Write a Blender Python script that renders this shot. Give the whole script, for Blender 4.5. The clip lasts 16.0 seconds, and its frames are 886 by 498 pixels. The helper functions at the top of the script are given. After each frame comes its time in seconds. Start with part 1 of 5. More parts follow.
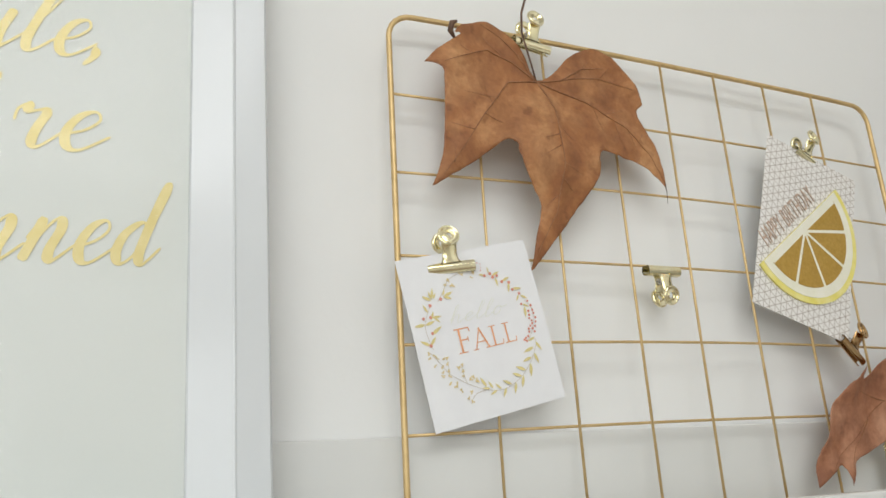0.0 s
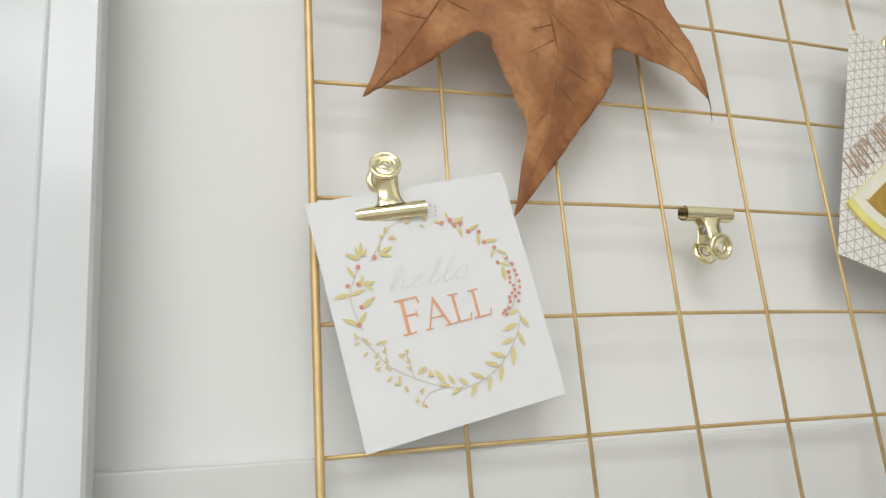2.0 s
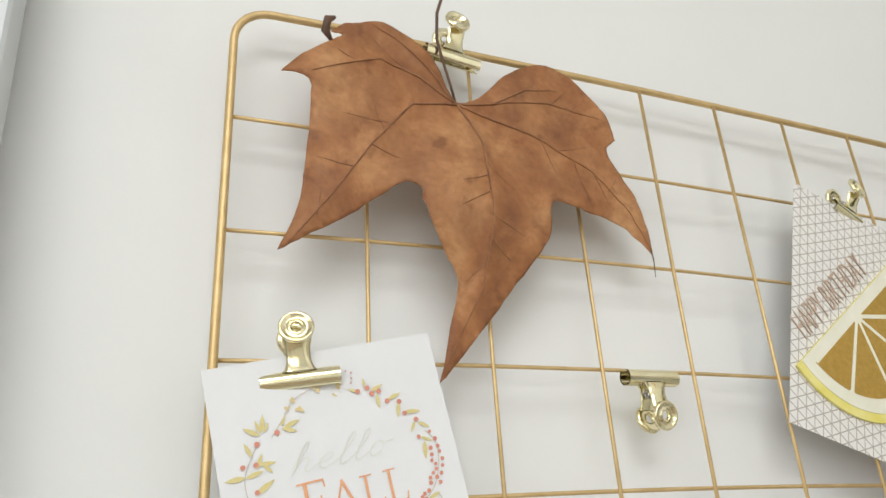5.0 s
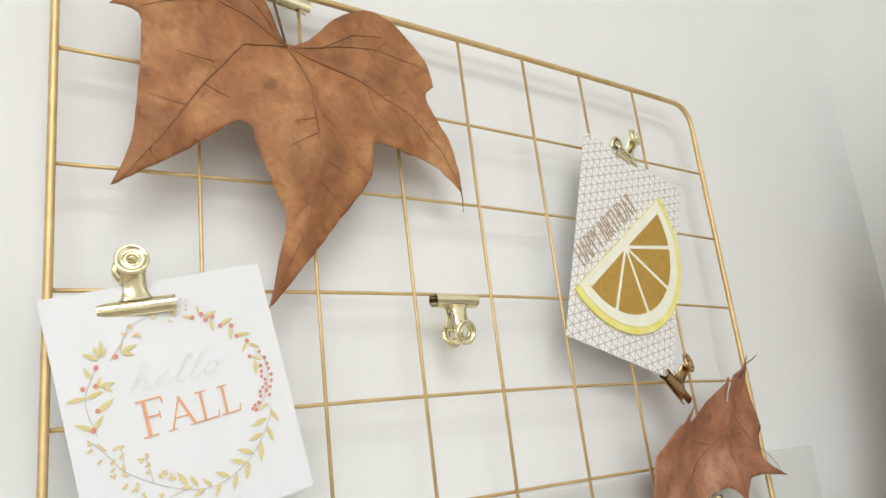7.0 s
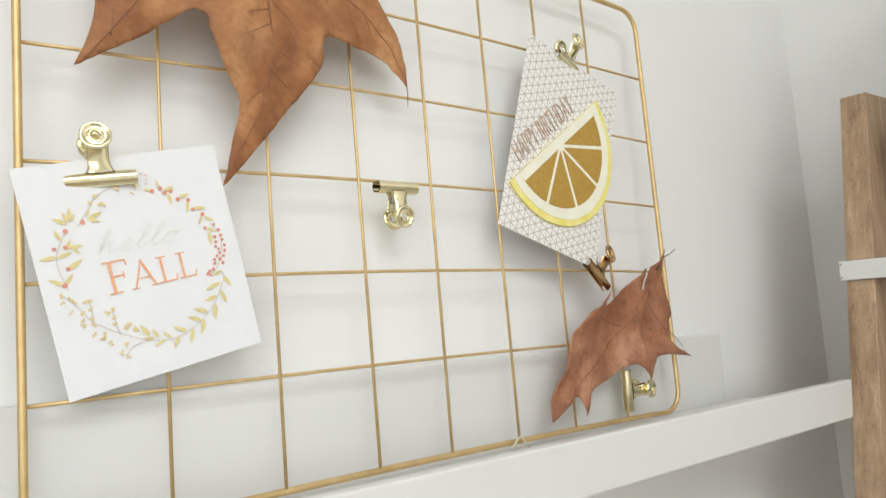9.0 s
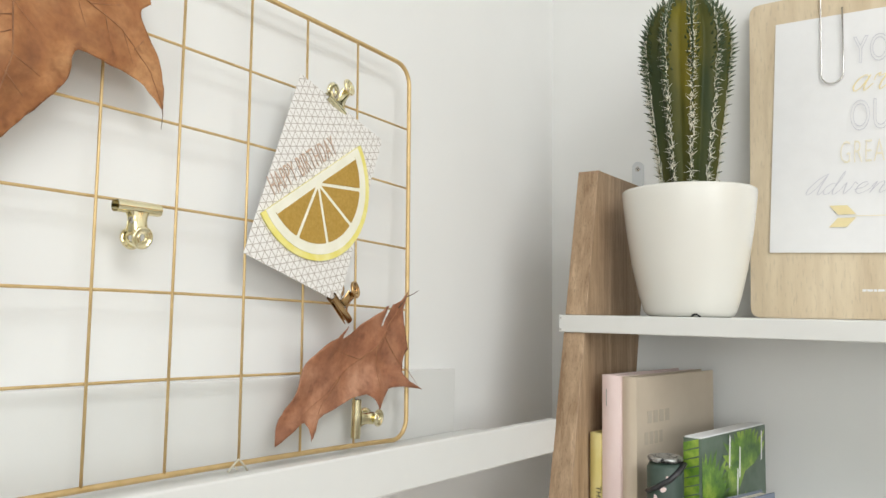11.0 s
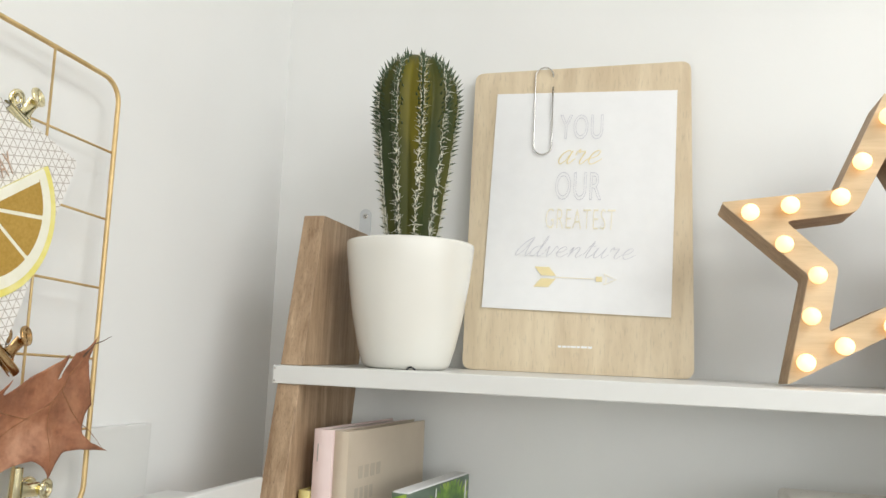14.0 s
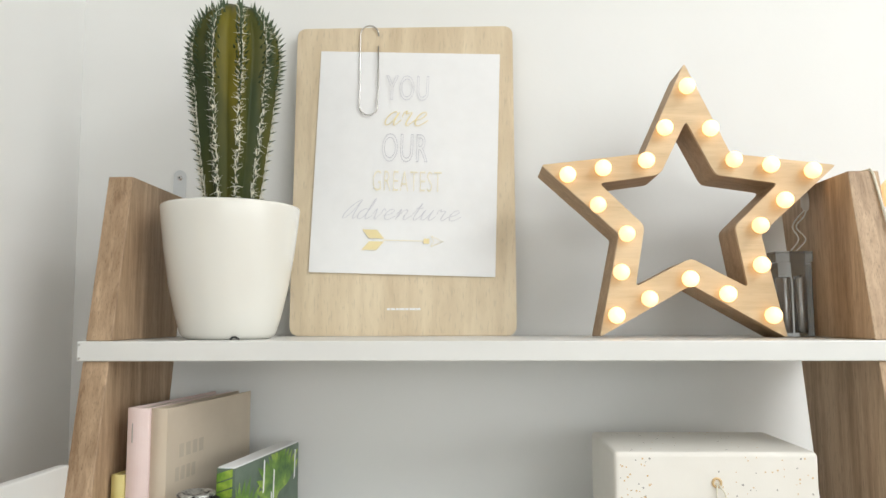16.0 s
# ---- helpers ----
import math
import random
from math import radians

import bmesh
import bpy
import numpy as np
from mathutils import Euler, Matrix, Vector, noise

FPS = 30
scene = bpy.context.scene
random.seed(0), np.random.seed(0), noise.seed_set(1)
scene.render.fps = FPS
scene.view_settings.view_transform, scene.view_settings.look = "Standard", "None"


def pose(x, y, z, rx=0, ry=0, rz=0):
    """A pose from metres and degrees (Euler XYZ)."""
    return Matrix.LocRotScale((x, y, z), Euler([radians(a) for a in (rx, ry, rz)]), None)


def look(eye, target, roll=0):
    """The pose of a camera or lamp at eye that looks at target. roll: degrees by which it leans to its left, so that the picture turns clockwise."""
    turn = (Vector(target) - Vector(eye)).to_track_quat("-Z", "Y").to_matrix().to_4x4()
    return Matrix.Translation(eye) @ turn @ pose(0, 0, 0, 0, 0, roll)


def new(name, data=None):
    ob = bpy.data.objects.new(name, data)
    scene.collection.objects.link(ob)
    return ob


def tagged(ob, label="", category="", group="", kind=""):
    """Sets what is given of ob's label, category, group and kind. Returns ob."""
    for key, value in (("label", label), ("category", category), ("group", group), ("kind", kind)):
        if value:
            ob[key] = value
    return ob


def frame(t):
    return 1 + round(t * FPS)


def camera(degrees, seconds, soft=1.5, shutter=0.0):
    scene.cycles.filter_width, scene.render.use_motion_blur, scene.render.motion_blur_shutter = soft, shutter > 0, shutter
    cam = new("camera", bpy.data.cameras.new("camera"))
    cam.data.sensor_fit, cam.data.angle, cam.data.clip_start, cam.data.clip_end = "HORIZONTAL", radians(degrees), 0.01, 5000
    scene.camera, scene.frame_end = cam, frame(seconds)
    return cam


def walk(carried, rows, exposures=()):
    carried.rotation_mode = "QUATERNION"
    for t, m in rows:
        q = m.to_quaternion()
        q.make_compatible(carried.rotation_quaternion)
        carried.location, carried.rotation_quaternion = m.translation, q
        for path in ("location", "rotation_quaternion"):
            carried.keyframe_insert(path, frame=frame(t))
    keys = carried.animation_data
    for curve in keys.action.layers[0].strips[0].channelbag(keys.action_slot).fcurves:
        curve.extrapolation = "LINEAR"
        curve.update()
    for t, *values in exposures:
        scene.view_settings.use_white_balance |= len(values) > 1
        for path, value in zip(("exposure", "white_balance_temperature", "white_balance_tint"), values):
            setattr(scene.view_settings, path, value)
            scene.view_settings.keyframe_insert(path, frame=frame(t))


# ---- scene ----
cam = camera(61.9, 16.0, soft=1.5)
PATH = [
    (0, (-0.024, -0.016, 1.44), (0.798, 1.741, 1.926), -3.8),
    (0.5, (0.011, 0.003, 1.447), (0.757, 1.795, 1.929), -3.9),
    (1, (0.047, 0.027, 1.444), (0.743, 1.839, 1.924), -4.0),
    (1.5, (0.079, 0.074, 1.446), (0.78, 1.885, 1.922), -4.6),
    (2, (0.096, 0.11, 1.448), (0.78, 1.928, 1.924), -4.9),
    (2.5, (0.113, 0.144, 1.448), (0.764, 1.974, 1.925), -5.0),
    (3, (0.123, 0.166, 1.453), (0.751, 2.001, 1.94), -4.9),
    (3.5, (0.123, 0.157, 1.467), (0.721, 1.97, 2.063), -4.5),
    (3.7, (0.123, 0.155, 1.468), (0.710, 1.951, 2.125), -4.1),
    (5.8, (0.125, 0.096, 1.493), (1.063, 1.717, 2.195), -5.1),
    (6, (0.125, 0.091, 1.492), (1.112, 1.696, 2.161), -5.3),
    (6.3, (0.121, 0.088, 1.489), (1.192, 1.666, 2.090), -6.0),
    (6.5, (0.116, 0.087, 1.488), (1.233, 1.649, 2.046), -6.4),
    (7, (0.104, 0.081, 1.484), (1.289, 1.627, 1.939), -6.8),
    (7.5, (0.095, 0.075, 1.478), (1.334, 1.608, 1.816), -7.0),
    (8, (0.089, 0.068, 1.469), (1.302, 1.638, 1.723), -6.5),
    (8.2, (0.086, 0.066, 1.467), (1.274, 1.657, 1.694), -6.2),
    (10.3, (0.098, -0.018, 1.481), (1.608, 1.291, 1.584), -0.8),
    (10.5, (0.098, -0.019, 1.483), (1.645, 1.245, 1.6), -0.5),
    (11, (0.099, -0.027, 1.489), (1.714, 1.141, 1.656), 0.7),
    (11.5, (0.101, -0.036, 1.497), (1.775, 1.035, 1.723), 2.0),
    (12, (0.107, -0.033, 1.501), (1.837, 0.931, 1.773), 2.6),
    (12.5, (0.115, -0.028, 1.503), (1.898, 0.829, 1.801), 2.9),
    (13, (0.12, -0.02, 1.505), (1.955, 0.723, 1.789), 2.6),
    (13.5, (0.125, -0.021, 1.507), (2.001, 0.615, 1.783), 2.1),
    (14, (0.132, -0.024, 1.507), (2.042, 0.5, 1.78), 2.0),
    (14.5, (0.137, -0.031, 1.505), (2.074, 0.392, 1.766), 1.8),
    (15, (0.139, -0.027, 1.506), (2.103, 0.276, 1.729), 1.2),
    (15.5, (0.141, -0.022, 1.505), (2.123, 0.151, 1.71), -0.3),
    (16, (0.146, -0.018, 1.507), (2.137, 0.04, 1.691), -0.4),
]
EXPOSURES = [(0.0, -0.86), (1.5, -0.81), (3.5, -0.84), (6.0, -0.60), (8.0, -0.57), (10.5, -0.51), (12.0, -0.44), (13.5, -0.45), (14.5, -0.47), (16.0, -0.48)]
walk(cam, [(t, look(eye, target, roll)) for t, eye, target, roll in PATH], EXPOSURES)

# ---- world and light ----
world = bpy.data.worlds.new("sky")
scene.world = world
world.use_nodes = True
wn = world.node_tree.nodes
sky = wn.new("ShaderNodeTexSky")
sky.sky_type = "NISHITA"
sky.sun_disc = False
sky.sun_elevation = radians(40)
sky.sun_rotation = radians(120)
world.node_tree.links.new(sky.outputs["Color"], wn["Background"].inputs["Color"])
wn["Background"].inputs["Strength"].default_value = 0.12

# the room: two seen walls at WX and WY, the rest closes the place
WX, WY = 1.066, 0.475
RX, RY, RZ = -4.2, -3.9, 2.7
WEST_Y0, WEST_Y1, WEST_Z0, WEST_Z1 = -3.6, -0.2, 1.2, 2.5
# unseen south opening, added to even out brightness along the north wall
SOUTH_X0, SOUTH_X1, SOUTH_Z0, SOUTH_Z1 = -4.0, -0.4, 1.2, 2.5
# unseen ceiling opening, added so that soft light falls from above
ROOF_X0, ROOF_X1, ROOF_Y0, ROOF_Y1 = -1.30, 0.40, -2.2, -0.8


def opening_light(name, eye, target, width, height, energy):
    lamp = bpy.data.lights.new(name, "AREA")
    lamp.shape, lamp.size, lamp.size_y, lamp.energy = "RECTANGLE", width - 0.05, height - 0.05, energy
    lamp.color = (0.980, 1.0, 0.985)
    ob = new(name, lamp)
    ob.matrix_world = look(eye, target)


west_c = (RX - 0.03, (WEST_Y0 + WEST_Y1) / 2, (WEST_Z0 + WEST_Z1) / 2)
south_c = ((SOUTH_X0 + SOUTH_X1) / 2, RY - 0.03, (SOUTH_Z0 + SOUTH_Z1) / 2)
opening_light("west_window_daylight", west_c, (0.5, west_c[1], west_c[2] - 0.3), WEST_Y1 - WEST_Y0, WEST_Z1 - WEST_Z0, 54.0)
# added fill lamp facing the north wall from out of view
opening_light("added_south_light", south_c, (south_c[0] + 0.3, 0.5, south_c[2] - 0.2), SOUTH_X1 - SOUTH_X0, SOUTH_Z1 - SOUTH_Z0, 71.0)
# added top lamp: brightens the walls and leaves the space under the shelf darker
roof_c = ((ROOF_X0 + ROOF_X1) / 2, (ROOF_Y0 + ROOF_Y1) / 2, RZ + 0.05)
opening_light("added_roof_light", roof_c, (roof_c[0], roof_c[1] + 0.0001, 0.0), ROOF_X1 - ROOF_X0, ROOF_Y1 - ROOF_Y0, 68.0)


# ---- materials ----
def material(name, colour, rough=0.5, metal=0.0, coat=0.0, spec=0.5):
    m = bpy.data.materials.new(name)
    m.use_nodes = True
    b = m.node_tree.nodes["Principled BSDF"]
    b.inputs["Base Color"].default_value = (*colour, 1)
    b.inputs["Roughness"].default_value = rough
    b.inputs["Metallic"].default_value = metal
    b.inputs["Coat Weight"].default_value = coat
    b.inputs["Coat Roughness"].default_value = 0.08
    b.inputs["Specular IOR Level"].default_value = spec
    return m


def node(m, kind, **sets):
    n = m.node_tree.nodes.new(kind)
    for k, v in sets.items():
        n.inputs[k.replace("_", " ")].default_value = v
    return n


def wire(m, a, b):
    m.node_tree.links.new(a, b)


def coords(m, scale=(1, 1, 1), rot=(0, 0, 0)):
    tc = node(m, "ShaderNodeTexCoord")
    mp = node(m, "ShaderNodeMapping")
    mp.inputs["Scale"].default_value = scale
    mp.inputs["Rotation"].default_value = rot
    wire(m, tc.outputs["Object"], mp.inputs["Vector"])
    return mp.outputs["Vector"]


def ramp(m, fac, stops):
    r = node(m, "ShaderNodeValToRGB")
    e = r.color_ramp.elements
    while len(e) < len(stops):
        e.new(0.5)
    for s, (p, c) in zip(e, stops):
        s.position, s.color = p, (*c, 1)
    wire(m, fac, r.inputs["Fac"])
    return r.outputs["Color"]


def mottle(m, stops, scale=20.0, detail=5.0, bump=0.0, bump_scale=None, stretch=(1, 1, 1), dist=0.001, rough_var=0.0):
    """Colour by noise at two scales, with a fine relief."""
    b = m.node_tree.nodes["Principled BSDF"]
    v = coords(m, stretch)
    n = node(m, "ShaderNodeTexNoise", Scale=scale, Detail=detail, Roughness=0.6)
    wire(m, v, n.inputs["Vector"])
    wire(m, ramp(m, n.outputs["Fac"], stops), b.inputs["Base Color"])
    if bump:
        f = node(m, "ShaderNodeTexNoise", Scale=bump_scale or scale * 6, Detail=4.0)
        wire(m, v, f.inputs["Vector"])
        bp = node(m, "ShaderNodeBump", Strength=bump, Distance=dist)
        wire(m, f.outputs["Fac"], bp.inputs["Height"])
        wire(m, bp.outputs["Normal"], b.inputs["Normal"])
    if rough_var:
        base = b.inputs["Roughness"].default_value
        mr = node(m, "ShaderNodeMapRange")
        mr.inputs["To Min"].default_value, mr.inputs["To Max"].default_value = base - rough_var, base + rough_var
        wire(m, n.outputs["Fac"], mr.inputs["Value"])
        wire(m, mr.outputs["Result"], b.inputs["Roughness"])
    return m


def wood(name, dark, light, rough=0.5, grain=(3, 60, 60), scale=4.0, ring=2.5, bump=0.25, pores=0.5):
    """Wood whose grain runs along the axis that has the small stretch."""
    m = material(name, light, rough)
    b = m.node_tree.nodes["Principled BSDF"]
    v = coords(m, grain)
    n = node(m, "ShaderNodeTexNoise", Scale=scale, Detail=6.0, Roughness=0.62, Distortion=0.5)
    wire(m, v, n.inputs["Vector"])
    v2 = coords(m, tuple(g * 0.22 for g in grain))
    n2 = node(m, "ShaderNodeTexNoise", Scale=ring, Detail=3.0, Distortion=1.4)
    wire(m, v2, n2.inputs["Vector"])
    mix = node(m, "ShaderNodeMath")
    mix.operation = "MULTIPLY_ADD"
    wire(m, n2.outputs["Fac"], mix.inputs[0])
    mix.inputs[1].default_value = 0.55
    half = node(m, "ShaderNodeMath")
    half.operation = "MULTIPLY"
    wire(m, n.outputs["Fac"], half.inputs[0])
    half.inputs[1].default_value = 0.5
    wire(m, half.outputs[0], mix.inputs[2])
    col = ramp(m, mix.outputs[0], [(0.36, dark), (0.50, tuple((a + c) / 2 for a, c in zip(dark, light))), (0.64, light)])
    v3 = coords(m, tuple(g * 3 for g in grain))
    p = node(m, "ShaderNodeTexNoise", Scale=scale * 2.2, Detail=2.0)
    wire(m, v3, p.inputs["Vector"])
    pm = ramp(m, p.outputs["Fac"], [(0.33, (pores, pores, pores)), (0.43, (1, 1, 1))])
    mul = node(m, "ShaderNodeMix")
    mul.data_type, mul.blend_type = "RGBA", "MULTIPLY"
    mul.inputs["Factor"].default_value = 1.0
    wire(m, col, mul.inputs["A"])
    wire(m, pm, mul.inputs["B"])
    wire(m, mul.outputs["Result"], b.inputs["Base Color"])
    bp = node(m, "ShaderNodeBump", Strength=bump, Distance=0.0006)
    wire(m, p.outputs["Fac"], bp.inputs["Height"])
    wire(m, bp.outputs["Normal"], b.inputs["Normal"])
    return m


WALL = mottle(material("wall_paint", (0.8, 0.8, 0.79), 0.75), [(0.3, (0.80, 0.80, 0.785)), (0.7, (0.84, 0.84, 0.825))], 3.0, 3, 0.12, 160, dist=0.0008)
CEIL = mottle(material("ceiling_paint", (0.85, 0.85, 0.84), 0.85), [(0.3, (0.83, 0.83, 0.82)), (0.7, (0.86, 0.86, 0.85))], 2.0, 3, 0.1, 120)
FLOOR = wood("floor_oak", (0.26, 0.20, 0.15), (0.40, 0.33, 0.26), 0.45, (2, 30, 30))
LACQUER = mottle(material("white_lacquer", (0.82, 0.82, 0.81), 0.35), [(0.3, (0.69, 0.69, 0.668)), (0.7, (0.73, 0.73, 0.708))], 6.0, 4, 0.05, 220, dist=0.0004, rough_var=0.06)
FRAMEW = mottle(material("frame_white", (0.8, 0.82, 0.83), 0.28, coat=0.3), [(0.3, (0.63, 0.65, 0.66)), (0.7, (0.66, 0.68, 0.695))], 9.0, 3)
OAK = wood("oak_laminate", (0.25, 0.155, 0.085), (0.53, 0.375, 0.24), 0.55, (48, 48, 3.2), 3.4, ring=1.8, pores=0.7)
PLY = wood("light_veneer", (0.60, 0.475, 0.315), (0.755, 0.635, 0.455), 0.5, (22, 22, 3.4), 3.0, ring=4.2, bump=0.1, pores=0.88)
STARW = wood("birch_ply", (0.53, 0.385, 0.22), (0.70, 0.545, 0.35), 0.5, (3.0, 30, 34), 3.0, ring=3.4, bump=0.06, pores=0.93)
STARE = wood("ply_edge", (0.30, 0.19, 0.10), (0.46, 0.31, 0.18), 0.6, (4, 40, 40), 4.0, bump=0.15, pores=0.7)
GOLD = mottle(material("gold_wire", (0.72, 0.5, 0.22), 0.46, 0.65), [(0.3, (0.60, 0.42, 0.19)), (0.7, (0.76, 0.565, 0.29))], 60, 4, 0.1, 700, dist=0.0002, rough_var=0.1)
BRASS = mottle(material("brass_clip", (0.78, 0.68, 0.36), 0.16, 1.0), [(0.3, (0.84, 0.75, 0.45)), (0.7, (0.93, 0.87, 0.62))], 90, 4, rough_var=0.06)
DARKBRASS = mottle(material("bronze_clip", (0.42, 0.26, 0.12), 0.2, 1.0), [(0.3, (0.46, 0.28, 0.12)), (0.7, (0.74, 0.52, 0.28))], 120, 3, rough_var=0.05)
STEEL = material("steel_wire", (0.62, 0.6, 0.58), 0.25, 1.0)
PAPER = mottle(material("white_paper", (0.86, 0.86, 0.86), 0.8), [(0.3, (0.85, 0.85, 0.855)), (0.7, (0.88, 0.88, 0.885))], 40, 4, 0.15, 900, dist=0.0001)
CARDW = mottle(material("white_card", (0.87, 0.87, 0.87), 0.7), [(0.3, (0.78, 0.78, 0.795)), (0.7, (0.81, 0.81, 0.82))], 40, 4, 0.15, 900, dist=0.0001)
POSTERW = mottle(material("poster_paper", (0.70, 0.72, 0.69), 0.5), [(0.3, (0.66, 0.685, 0.65)), (0.7, (0.69, 0.71, 0.68))], 7, 3)
GOLDFOIL = mottle(material("gold_foil", (0.70, 0.60, 0.26), 0.45, 0.35), [(0.3, (0.58, 0.48, 0.20)), (0.7, (0.68, 0.59, 0.31))], 50, 4)
ORANGE = mottle(material("orange_ink", (0.72, 0.33, 0.16), 0.8), [(0.3, (0.78, 0.34, 0.17)), (0.7, (0.84, 0.50, 0.30))], 160, 3)
PALEINK = material("pale_sage_ink", (0.755, 0.765, 0.67), 0.8)
LEAFINK = mottle(material("olive_ink", (0.5, 0.44, 0.14), 0.8), [(0.3, (0.62, 0.50, 0.15)), (0.7, (0.80, 0.72, 0.42))], 250, 3)
REDINK = mottle(material("berry_ink", (0.62, 0.2, 0.13), 0.8), [(0.3, (0.62, 0.20, 0.14)), (0.7, (0.76, 0.38, 0.28))], 300, 3)
BUDINK = mottle(material("bud_ink", (0.62, 0.46, 0.2), 0.8), [(0.3, (0.66, 0.50, 0.20)), (0.7, (0.80, 0.68, 0.40))], 300, 3)
STEMINK = material("stem_ink", (0.58, 0.52, 0.44), 0.8)
GREYINK = material("grey_ink", (0.655, 0.655, 0.70), 0.8)
YELLOWINK = material("yellow_ink", (0.86, 0.74, 0.42), 0.8)
FAINTINK = material("faint_yellow_ink", (0.90, 0.83, 0.63), 0.8)
ROSEFOIL = material("rose_foil", (0.66, 0.49, 0.38), 0.4, 0.5)
LEMON = mottle(material("lemon_rind", (0.82, 0.72, 0.16), 0.7), [(0.3, (0.80, 0.70, 0.14)), (0.7, (0.86, 0.79, 0.34))], 60, 4)
PITH = mottle(material("lemon_pith", (0.84, 0.82, 0.68), 0.7), [(0.3, (0.82, 0.80, 0.64)), (0.7, (0.88, 0.86, 0.74))], 60, 3)
PULP = mottle(material("ochre_foil", (0.46, 0.28, 0.05), 0.55, 0.2), [(0.3, (0.43, 0.26, 0.042)), (0.7, (0.52, 0.325, 0.07))], 420, 3, 0.2, 900, dist=0.0003)
CERAMIC = mottle(material("cream_ceramic", (0.8, 0.78, 0.71), 0.24, coat=0.4), [(0.3, (0.75, 0.735, 0.68)), (0.7, (0.79, 0.775, 0.72))], 5, 3, 0.04, 40, dist=0.0006)
SOIL = mottle(material("dark_soil", (0.05, 0.035, 0.025), 0.95), [(0.3, (0.03, 0.02, 0.015)), (0.7, (0.09, 0.06, 0.04))], 180, 4, 0.8, 300, dist=0.003)
SPINE = mottle(material("cactus_spine", (0.6, 0.56, 0.42), 0.7), [(0.3, (0.68, 0.65, 0.53)), (0.7, (0.85, 0.83, 0.74))], 120, 2)
TOPSPINE = material("dark_spine", (0.045, 0.075, 0.03), 0.6)
CLEAR = material("clear_plastic", (0.62, 0.64, 0.65), 0.06)
CLEAR.node_tree.nodes["Principled BSDF"].inputs["Transmission Weight"].default_value = 0.9
CLEAR.node_tree.nodes["Principled BSDF"].inputs["IOR"].default_value = 1.2
GLASS = material("picture_glass", (1, 1, 1), 0.03)
g_out = [n for n in GLASS.node_tree.nodes if n.type == "OUTPUT_MATERIAL"][0]
g_clear = node(GLASS, "ShaderNodeBsdfTransparent")
g_gloss = node(GLASS, "ShaderNodeBsdfGlossy", Roughness=0.06)
g_fres = node(GLASS, "ShaderNodeFresnel", IOR=1.11)
g_mix = node(GLASS, "ShaderNodeMixShader")
wire(GLASS, g_fres.outputs[0], g_mix.inputs[0])
wire(GLASS, g_clear.outputs[0], g_mix.inputs[1])
wire(GLASS, g_gloss.outputs[0], g_mix.inputs[2])
wire(GLASS, g_mix.outputs[0], g_out.inputs["Surface"])
CREAMTHREAD = mottle(material("cream_thread", (0.72, 0.68, 0.56), 0.85), [(0.3, (0.66, 0.61, 0.48)), (0.7, (0.80, 0.76, 0.64))], 500, 2, 0.5, 1500, dist=0.0002)
PINK = mottle(material("pink_cloth", (0.76, 0.56, 0.54), 0.75), [(0.3, (0.80, 0.63, 0.605)), (0.7, (0.84, 0.69, 0.665))], 30, 4, 0.1, 600)
BEIGE = mottle(material("beige_cover", (0.6, 0.47, 0.35), 0.6), [(0.3, (0.54, 0.45, 0.345)), (0.7, (0.63, 0.54, 0.43))], 8, 5, 0.1, 500)
YELLOWC = mottle(material("yellow_cover", (0.66, 0.56, 0.2), 0.6), [(0.3, (0.62, 0.52, 0.17)), (0.7, (0.72, 0.63, 0.30))], 14, 4)
PAGES = mottle(material("page_edges", (0.72, 0.67, 0.58), 0.85), [(0.3, (0.66, 0.60, 0.5)), (0.7, (0.78, 0.73, 0.64))], 6, 3, stretch=(1, 60, 1))
BLUEGREY = mottle(material("blue_grey_cover", (0.16, 0.19, 0.25), 0.35), [(0.3, (0.13, 0.16, 0.22)), (0.7, (0.22, 0.25, 0.32))], 14, 4)
GREENC = mottle(material("dark_green_case", (0.045, 0.075, 0.06), 0.5), [(0.3, (0.04, 0.065, 0.05)), (0.7, (0.06, 0.10, 0.08))], 14, 4)
FOILCAP = mottle(material("dark_foil", (0.2, 0.2, 0.2), 0.3, 0.7), [(0.42, (0.015, 0.015, 0.016)), (0.58, (0.55, 0.55, 0.53))], 160, 3, 0.9, 220, dist=0.003)
BLACK = mottle(material("black_satin", (0.02, 0.02, 0.022), 0.35), [(0.3, (0.015, 0.015, 0.017)), (0.7, (0.035, 0.035, 0.04))], 30, 3)
FROND = mottle(material("palm_green", (0.10, 0.24, 0.03), 0.35), [(0.36, (0.045, 0.13, 0.025)), (0.5, (0.14, 0.28, 0.03)), (0.66, (0.36, 0.50, 0.07))], 38, 4)
DEEPGREEN = mottle(material("palm_dark_ground", (0.04, 0.085, 0.045), 0.3), [(0.3, (0.055, 0.10, 0.06)), (0.7, (0.14, 0.19, 0.145))], 25, 3)
DOTGREY = material("grey_speck", (0.35, 0.33, 0.30), 0.6)
DOTGOLD = material("gold_speck", (0.66, 0.48, 0.26), 0.45, 0.4)
GREYCARD = mottle(material("cream_box_paper", (0.78, 0.75, 0.69), 0.7), [(0.3, (0.76, 0.73, 0.67)), (0.7, (0.81, 0.785, 0.73))], 12, 4, 0.1, 500)
PLUGM = material("milky_plastic", (0.75, 0.74, 0.70), 0.35)

